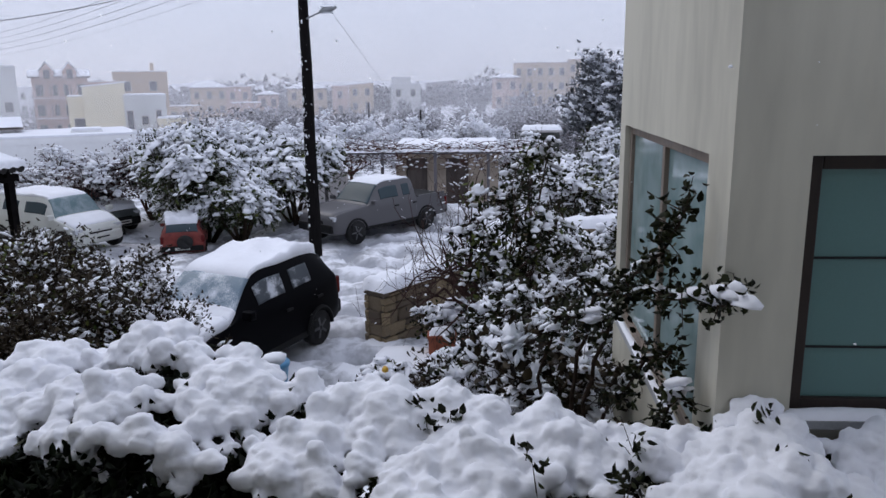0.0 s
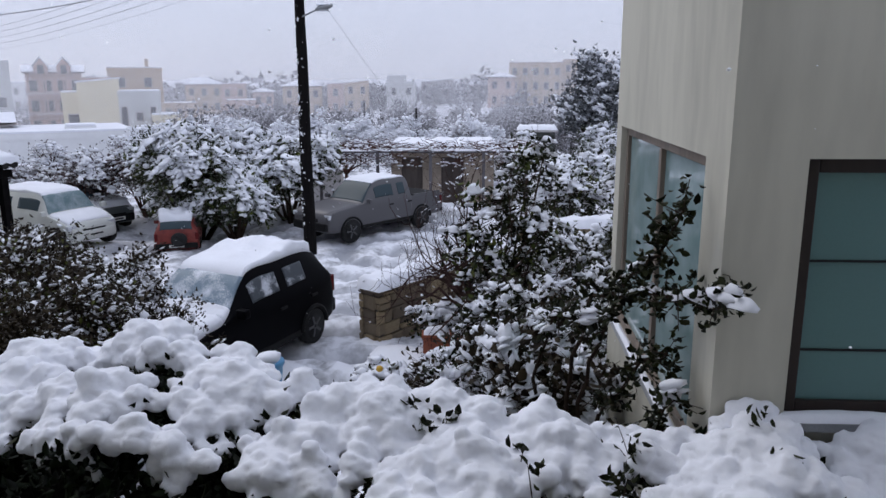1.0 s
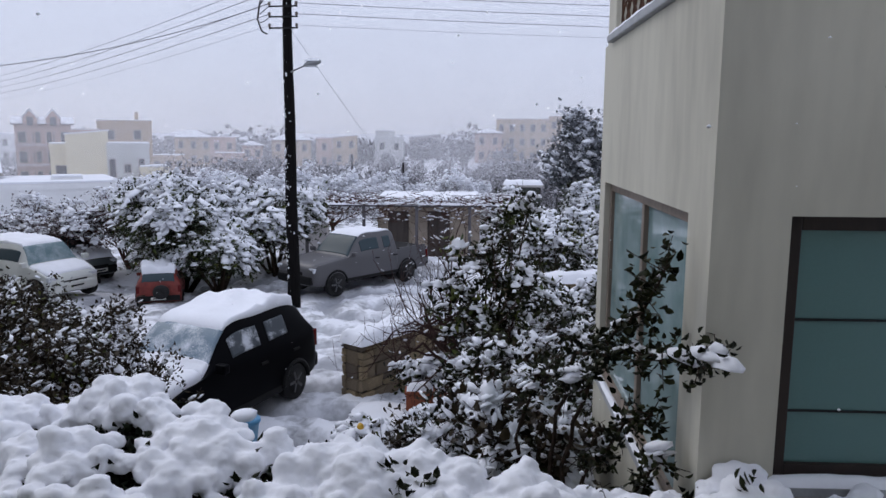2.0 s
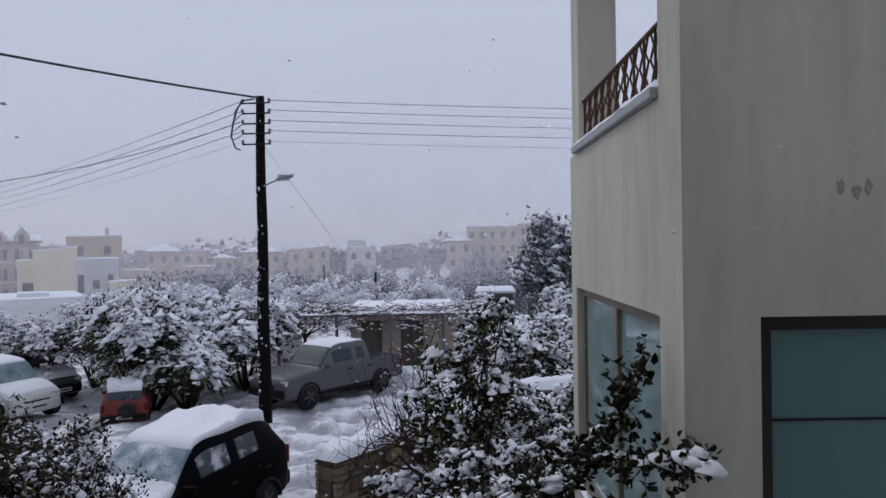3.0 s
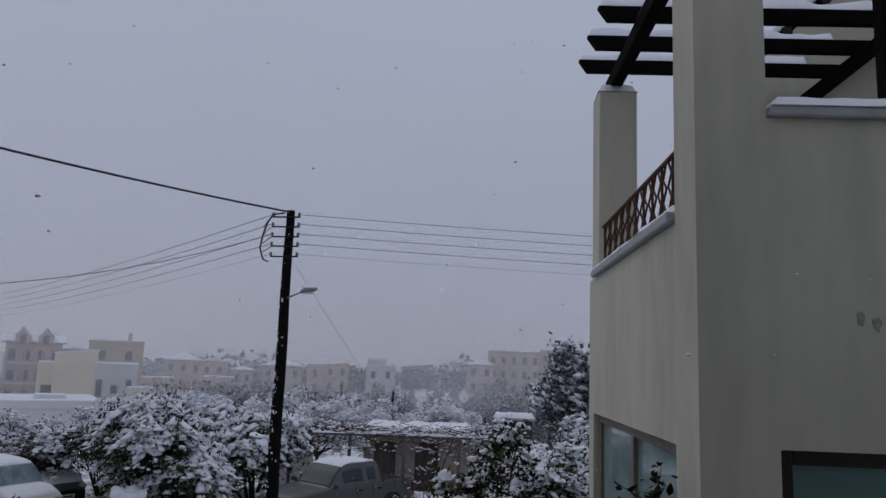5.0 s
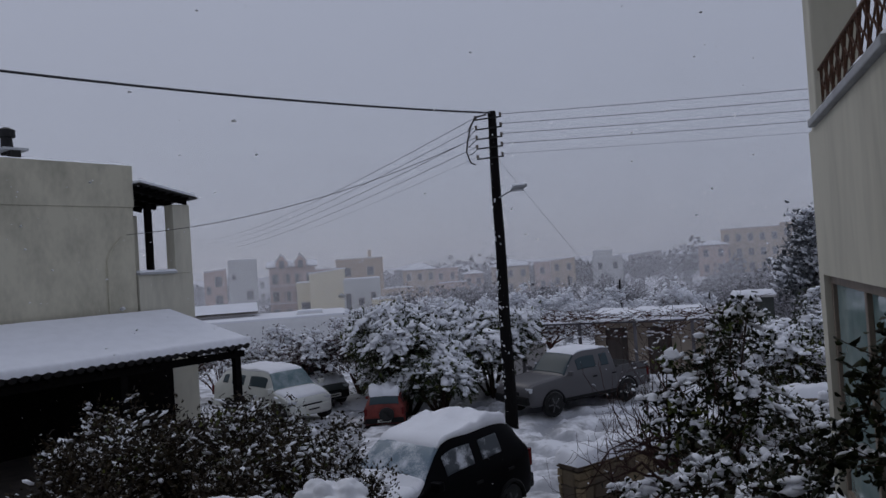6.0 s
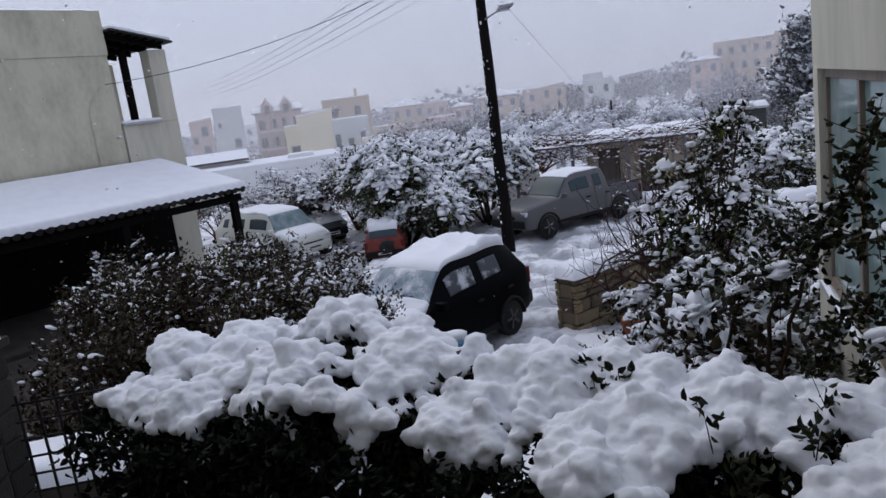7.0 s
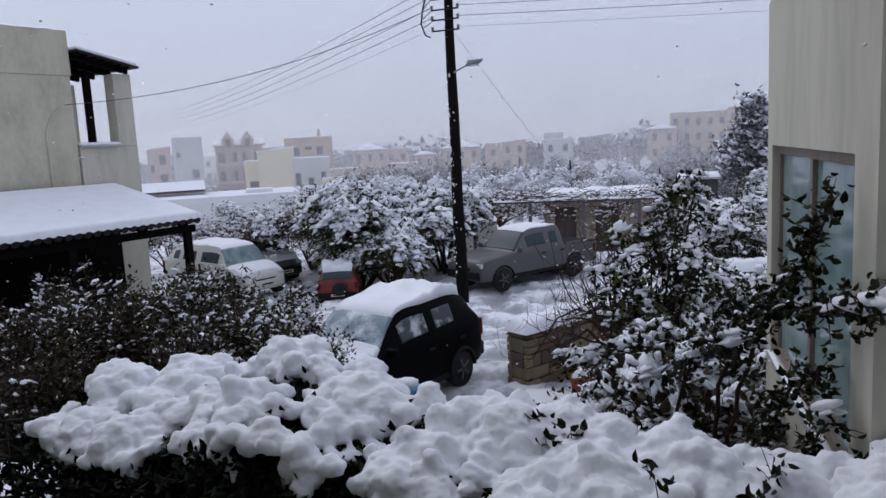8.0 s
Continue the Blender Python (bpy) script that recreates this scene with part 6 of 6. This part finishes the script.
# ---- the town across the valley ----
def town_house(label, x, y, z, w, d, h, wall, roof="flat", wins=(), turn=0.0, pitch=0.28, chim=False):
    """A far house: wall, roof with snow, windows as panes in frames; its front looks to the viewer."""
    rz = math.degrees(math.atan2(-(x - 1.9), y - 2.6)) + turn
    t = thing("town_house", label, "house", pose(x, y, z, 0, 0, rz), "houses across the valley")
    part("wall", box(-w / 2, w / 2, 0, d, -4, h - (0.4 if roof == "mono" else 0.0), 0.0), wall, t)
    if roof == "mono":
        bm = bmesh.new()
        a = [bm.verts.new(p) for p in ((-w / 2, 0, h - 0.4), (w / 2, 0, h - 0.4), (w / 2, 0, h + 0.10 * w), (-w / 2, 0, h))]
        b = [bm.verts.new((v.co.x, d, v.co.z)) for v in a]
        bm.faces.new(a)
        bm.faces.new(b[::-1])
        for i in range(4):
            bm.faces.new((a[i], b[i], b[(i + 1) % 4], a[(i + 1) % 4]))
        part("wall", bm, wall, t)
        part("roof_snow", beam((-w / 2 - 0.1, d / 2, h + 0.06), (w / 2 + 0.1, d / 2, h + 0.06 + 0.10 * w), d + 0.15, 0.12, 0.03), M_SNOW_FAR, t)
    elif roof == "flat":
        bm = box(-w / 2 - 0.05, w / 2 + 0.05, -0.05, 0.25, h, h + 0.35)
        add_box(bm, -w / 2 - 0.05, -w / 2 + 0.25, 0.25, d, h, h + 0.35)
        add_box(bm, w / 2 - 0.25, w / 2 + 0.05, 0.25, d, h, h + 0.35)
        part("parapet", bm, wall, t)
        part("roof_snow", box(-w / 2, w / 2, 0.0, d, h + 0.352, h + 0.47, 0.03), M_SNOW_FAR, t)
    else:
        e = 0.45
        r = pitch * (d / 2 + e)
        bm = bmesh.new()
        k = (d / 2 + e) * (1.0 if roof == "hip" else 0.0)
        k = min(k, w / 2 + e - 0.3)
        lo = [bm.verts.new(p) for p in ((-w / 2 - e, -e, h), (w / 2 + e, -e, h), (w / 2 + e, d + e, h), (-w / 2 - e, d + e, h))]
        hi = [bm.verts.new(p) for p in ((-w / 2 - e + k, d / 2, h + r), (w / 2 + e - k, d / 2, h + r))]
        for f in ((lo[0], lo[1], hi[1], hi[0]), (lo[2], lo[3], hi[0], hi[1]), (lo[1], lo[2], hi[1]), (lo[3], lo[0], hi[0]), (lo[3], lo[2], lo[1], lo[0])):
            bm.faces.new(f)
        part("roof", bm, M_FARFRAME, t)
        bm = bmesh.new()
        lo = [bm.verts.new(p) for p in ((-w / 2 - e + .05, -e + .05, h + 0.16), (w / 2 + e - .05, -e + .05, h + 0.16), (w / 2 + e - .05, d + e, h + 0.16), (-w / 2 - e + .05, d + e, h + 0.16))]
        hi = [bm.verts.new(p) for p in ((-w / 2 - e + k, d / 2, h + r + 0.2), (w / 2 + e - k, d / 2, h + r + 0.2))]
        for f in ((lo[0], lo[1], hi[1], hi[0]), (lo[2], lo[3], hi[0], hi[1]), (lo[1], lo[2], hi[1]), (lo[3], lo[0], hi[0]), (lo[3], lo[2], lo[1], lo[0])):
            bm.faces.new(f)
        part("roof_snow", bm, M_SNOW_FAR, t)
    for wx, wz, ww, wh in wins:
        win = thing("window", "", "")
        win.parent = t
        part("window_frame", box(wx - ww / 2 - 0.08, wx + ww / 2 + 0.08, -0.05, 0.02, wz - 0.08, wz + wh + 0.08), M_FARFRAME, win)
        part("pane", box(wx - ww / 2, wx + ww / 2, -0.065, -0.052, wz, wz + wh), M_FARGLASS, win)
    if chim:
        part("chimney", box(w * 0.2, w * 0.2 + 0.5, d * 0.4, d * 0.4 + 0.5, h, h + 1.6), wall, t)
    return t


def rows_of(w, floors, per, z0=0.4, ww=1.0, wh=1.3, step=2.9):
    return tuple((-w / 2 + w * (i + 0.5) / per, z0 + f * step, ww, wh) for f in range(floors) for i in range(per))


town_house("long low white house with a flat snowy roof", -28.5, 39.5, -3.2, 13, 7, 4.3, M_WHITE, "flat", ((-3.5, 1.2, 1.4, 0.9), (2.5, 1.2, 1.4, 0.9)))
town_house("small white roof cabin of the low flat house", -32.3, 41.5, -1, 3.6, 4, 2.75, M_WHITE, "gable", ((0, 1.2, 0.7, 0.8),), pitch=0.2)
town_house("plain white roof box on the low flat house", -26.5, 43, -1.0, 1.6, 1.6, 2.35, M_WHITE, "flat")
town_house("low masonry outhouse with a snowy roof", -51.0, 60, -2.5, 4.2, 4, 3.0, M_SANDY, "flat", ((0.6, 1.0, 0.8, 1.0),))
town_house("cream rendered house with a tall blank wall", -39.8, 65.0, -1.2, 3.5, 7, 5.3, M_CREAM, "mono", ())
town_house("cream side wing with two narrow windows", -36.9, 66.7, -1.2, 3.6, 6, 4.15, M_PALE, "flat", ((-1.35, 1.5, 0.45, 1.6), (-0.1, 1.9, 0.5, 0.7), (1.1, 1.6, 0.4, 1.5)))
town_house("cream low wing with a square window", -42.1, 64.5, -1.2, 1.7, 5, 4.1, M_CREAM, "flat", ((0.05, 1.2, 0.9, 1.3),))
town_house("low cream garden room with a flat snowy roof", -34.0, 66, -1.2, 2.4, 4, 2.1, M_CREAM, "flat", ((0.2, 0.8, 0.6, 0.7),))
town_house("tall white block beside the cream house", -66.2, 84, -2, 3.8, 8, 8.2, M_PALE, "flat", ((-1.2, 6.0, 0.4, 0.6), (0.8, 3.2, 0.8, 1.1)))
town_house("narrow white block with a snowy roof edge", -69.3, 82, -2, 2.9, 7, 7.2, M_PINK, "mono", ((0.4, 5.2, 0.8, 1.3), (0.4, 2.4, 0.9, 1.5), (-0.9, 4.2, 0.5, 1.0)))
gab = town_house("three storey pink house with two gabled dormers", -62.8, 90.5, -2.5, 6.4, 8, 7.7, M_PINK, "gable", rows_of(6.4, 3, 4, 0.5, 0.8, 1.3, 2.5), pitch=0.2)
for dx in (-1.4, 1.2):
    dm_ = part("dormer", prism(((dx - 0.8, 7.7), (dx + 0.8, 7.7), (dx + 0.8, 8.5), (dx, 9.5), (dx - 0.8, 8.5)), -0.3, 3.0), M_PINK, gab)
    part("dormer_snow", prism(((dx - 0.95, 8.5), (dx, 9.6), (dx + 0.95, 8.5), (dx + 0.95, 8.62), (dx, 9.8), (dx - 0.95, 8.62)), -0.35, 3.0), M_SNOW_FAR, dm_)
    part("dormer_window", box(dx - 0.35, dx + 0.35, -0.36, -0.302, 7.6, 8.7), M_FARGLASS, dm_)
for f in range(3):
    part("balcony", box(-3.1, 3.1, -1.1, -0.07, 0.0 + f * 2.5, 0.16 + f * 2.5), M_PINK, gab, "balcony slab")
    part("balcony_snow", box(-3.1, 3.1, -1.1, -1.0, 0.165 + f * 2.5, 0.24 + f * 2.5), M_SNOW_FAR, gab)
    for x in (-3.05, -1.0, 1.0, 3.05):
        part("balcony_post", box(x - 0.09, x + 0.09, -1.08, -0.9, 0.16 + f * 2.5, 2.49 + f * 2.5), M_PINK, gab)
town_house("sand coloured block behind the cream house", -57.4, 100, -2, 7.0, 8, 7.6, M_SANDY, "flat", ((-1.8, 5.4, 0.9, 1.2), (1.6, 5.4, 0.9, 1.2)), chim=True)
town_house("pale stair wing behind the gabled house", -58.6, 93, -2, 3.2, 6, 6.3, M_PINK, "flat", ((0.2, 4.2, 0.9, 1.2), (0.2, 1.6, 0.9, 1.2)))
H = (("hip-roofed sandstone house with a snow roof", -65.1, 135, -3, 6.6, 7, 6.4, M_SANDY, "hip", 2, 3, 0.34), ("pink flat wing of the hip-roofed house", -60.2, 137, -3, 4.6, 6, 6.2, M_PINK, "flat", 2, 2, 0.2),
     ("low house wing with a snowy terrace roof", -66.4, 128, -3, 5.6, 5, 3.0, M_SANDY, "flat", 1, 3, 0.2), ("small house with a snowy lean-to roof", -51.5, 130, -3, 3.6, 5, 5.1, M_PINK, "hip", 1, 2, 0.2),
     ("pale two storey house with a hipped snow roof", -47.2, 138, -3, 7.2, 7, 6.0, M_SANDY, "hip", 2, 3, 0.34), ("low pink house below the hipped roofs", -53.0, 124, -4, 5.0, 5, 4.6, M_PINK, "flat", 1, 3, 0.2),
     ("small pale house with a dark opening", -41.5, 140, -3, 3.0, 6, 6.2, M_PINK, "flat", 2, 1, 0.2), ("pale house with a plain wall and one window", -38.0, 142, -3, 4.6, 6, 6.6, M_SANDY, "mono", 2, 2, 0.2),
     ("white house with two flat snowy roof steps", -29.0, 140, -3, 5.4, 6, 6.4, M_PALE, "flat", 1, 2, 0.2), ("white upper storey of the stepped house", -30.7, 144, -3, 3.6, 5, 7.6, M_PALE, "flat", 1, 2, 0.2),
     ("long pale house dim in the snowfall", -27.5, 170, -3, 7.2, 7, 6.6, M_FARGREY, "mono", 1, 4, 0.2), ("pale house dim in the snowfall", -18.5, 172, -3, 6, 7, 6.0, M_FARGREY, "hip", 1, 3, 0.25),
     ("pink house with a snowy flat roof terrace", -10.6, 140, -3, 4.9, 6, 7.5, M_PINK, "hip", 2, 2, 0.22), ("pale apartment block with a row of square openings", -4.8, 146, -3, 9.8, 8, 9.9, M_SANDY, "flat", 3, 5, 0.2),
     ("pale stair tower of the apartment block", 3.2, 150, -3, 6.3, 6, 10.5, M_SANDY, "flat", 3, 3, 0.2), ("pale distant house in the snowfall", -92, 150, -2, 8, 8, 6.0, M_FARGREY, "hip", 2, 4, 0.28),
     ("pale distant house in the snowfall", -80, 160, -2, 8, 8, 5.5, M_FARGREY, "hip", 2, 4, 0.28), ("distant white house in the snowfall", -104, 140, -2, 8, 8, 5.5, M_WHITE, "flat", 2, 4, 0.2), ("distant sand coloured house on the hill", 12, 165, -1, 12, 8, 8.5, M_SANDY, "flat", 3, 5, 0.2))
for lab, x, y, z, w, d, h, ma, ro, fl, per, pi in H:
    town_house(lab, x, y, z, w, d, h, ma, ro, rows_of(w, fl, per, h - 2.6 * fl + 0.7, 0.75, 1.2, 2.6), pitch=pi)

# woods on the slope: far foliage powdered with snow, haze partly in its colour
rng = np.random.default_rng(99)
pts, sz, stems = [], [], []
k = 0
while k < 700:
    y = rng.uniform(38, 178)
    x = rng.uniform(-1.15, 0.18) * (y - 2) + rng.normal() * 3
    if (-45 < x < -20 and 34 < y < 72) or (-75 < x < -45 and 80 < y < 104 and rng.uniform() < 0.8) or (112 < y < 150 and rng.uniform() < 0.6) or (-9 < x < 8 and y < 44):
        continue
    if y < 118 and x < -0.45 * y and rng.uniform() < 0.5:
        continue
    k += 1
    zz = ground_z(x, y)
    h = rng.uniform(1.7, 3.0) * (1.0 if y < 108 else 0.8 if y < 148 else 1.5)
    if rng.uniform() < 0.06 and y > 62:
        h *= 1.5
    m = 950 if y < 62 else 300 if y < 90 else 170
    u = rng.normal(size=(m, 3))
    u /= np.linalg.norm(u, axis=1)[:, None]
    u *= rng.uniform(0.45, 1.0, (m, 1)) ** 0.6 * (1 + 0.3 * np.sin(u[:, :1] * 5 + k) + 0.25 * np.sin(u[:, 1:2] * 6 + k))
    pts.append(u * np.array([h * 0.62, h * 0.62, h * 0.5]) + np.array([x, y, zz + h * 0.6]))
    sz.append(np.full(m, h / 2.4 * (0.115 if y < 62 else 0.27 if y < 90 else 0.42)))
    stems.append(([(x, y, zz - 0.3), (x + 0.1, y, zz + h * 0.7)], [0.12, 0.05]))
woods = thing("far_woods", "distant scrub and trees powdered with snow across the valley", "woods", kind="stuff")
mesh_part("foliage", leaves_mesh("foliage", rng, np.concatenate(pts), np.concatenate(sz), 0.2, 0.8), M_FARLEAF, woods)
mesh_part("stems", tubes_mesh("stems", stems, 4), M_FARBARK, woods)
for x, y, h in ((-5.4, 38.0, 3.1), (-3.4, 39.5, 2.2), (-14, 60, 5)):
    p = thing("post", "thin bare post standing in the orchard", "post", Matrix.Translation((x, y, ground_z(x, y) - 0.1)), "orchard posts")
    mesh_part("shaft", tubes_mesh("shaft", [([(0, 0, 0), (0, 0, h)], [0.05, 0.045])], 6), M_POLE, p)

# flakes that hang in the air
rng = np.random.default_rng(123)
n = 3000
d = rng.uniform(3.2, 30, n)
az = rng.uniform(-0.95, 0.62, n)
pos = np.stack([1.9 + np.sin(az) * d, 2.7 + np.cos(az) * d, 4.2 + np.tan(rng.uniform(-0.5, 0.5, n)) * d], 1)
clear = (pos[:, 2] > 1.2) & ~((pos[:, 0] > 2.2) & (pos[:, 1] > 6.3) & (pos[:, 1] < 16)) & ~((pos[:, 0] < -11) & (pos[:, 1] < 20)) & ~((pos[:, 1] < 7.4) & (pos[:, 2] < 3.0))
pos = pos[clear]
tagged(mesh_part("snowfall", clumps_mesh("snowfall", rng, pos, rng.uniform(0.003, 0.0075, len(pos)) * np.exp(rng.normal(size=len(pos)) * 0.3), 1.0, 1), M_SNOW), "scattered snowflakes falling through the air", "snowflakes", kind="stuff")

# added translucent sheets, one behind the other, that imitate snowfall haze over the valley
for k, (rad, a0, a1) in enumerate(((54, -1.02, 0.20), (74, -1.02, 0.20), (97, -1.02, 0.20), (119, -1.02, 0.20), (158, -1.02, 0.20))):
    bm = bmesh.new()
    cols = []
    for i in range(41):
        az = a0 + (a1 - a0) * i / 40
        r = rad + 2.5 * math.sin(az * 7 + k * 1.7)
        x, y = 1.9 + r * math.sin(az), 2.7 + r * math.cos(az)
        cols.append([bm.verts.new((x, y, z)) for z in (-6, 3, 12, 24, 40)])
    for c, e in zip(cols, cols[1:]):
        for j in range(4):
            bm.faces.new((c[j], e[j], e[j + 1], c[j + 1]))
    tagged(part("valley_haze_sheet", bm, M_HAZE_SHEET, None, "", True), "thin translucent sheet added to imitate snowfall haze over the valley", "snowfall", "snowfall over the valley", kind="stuff")
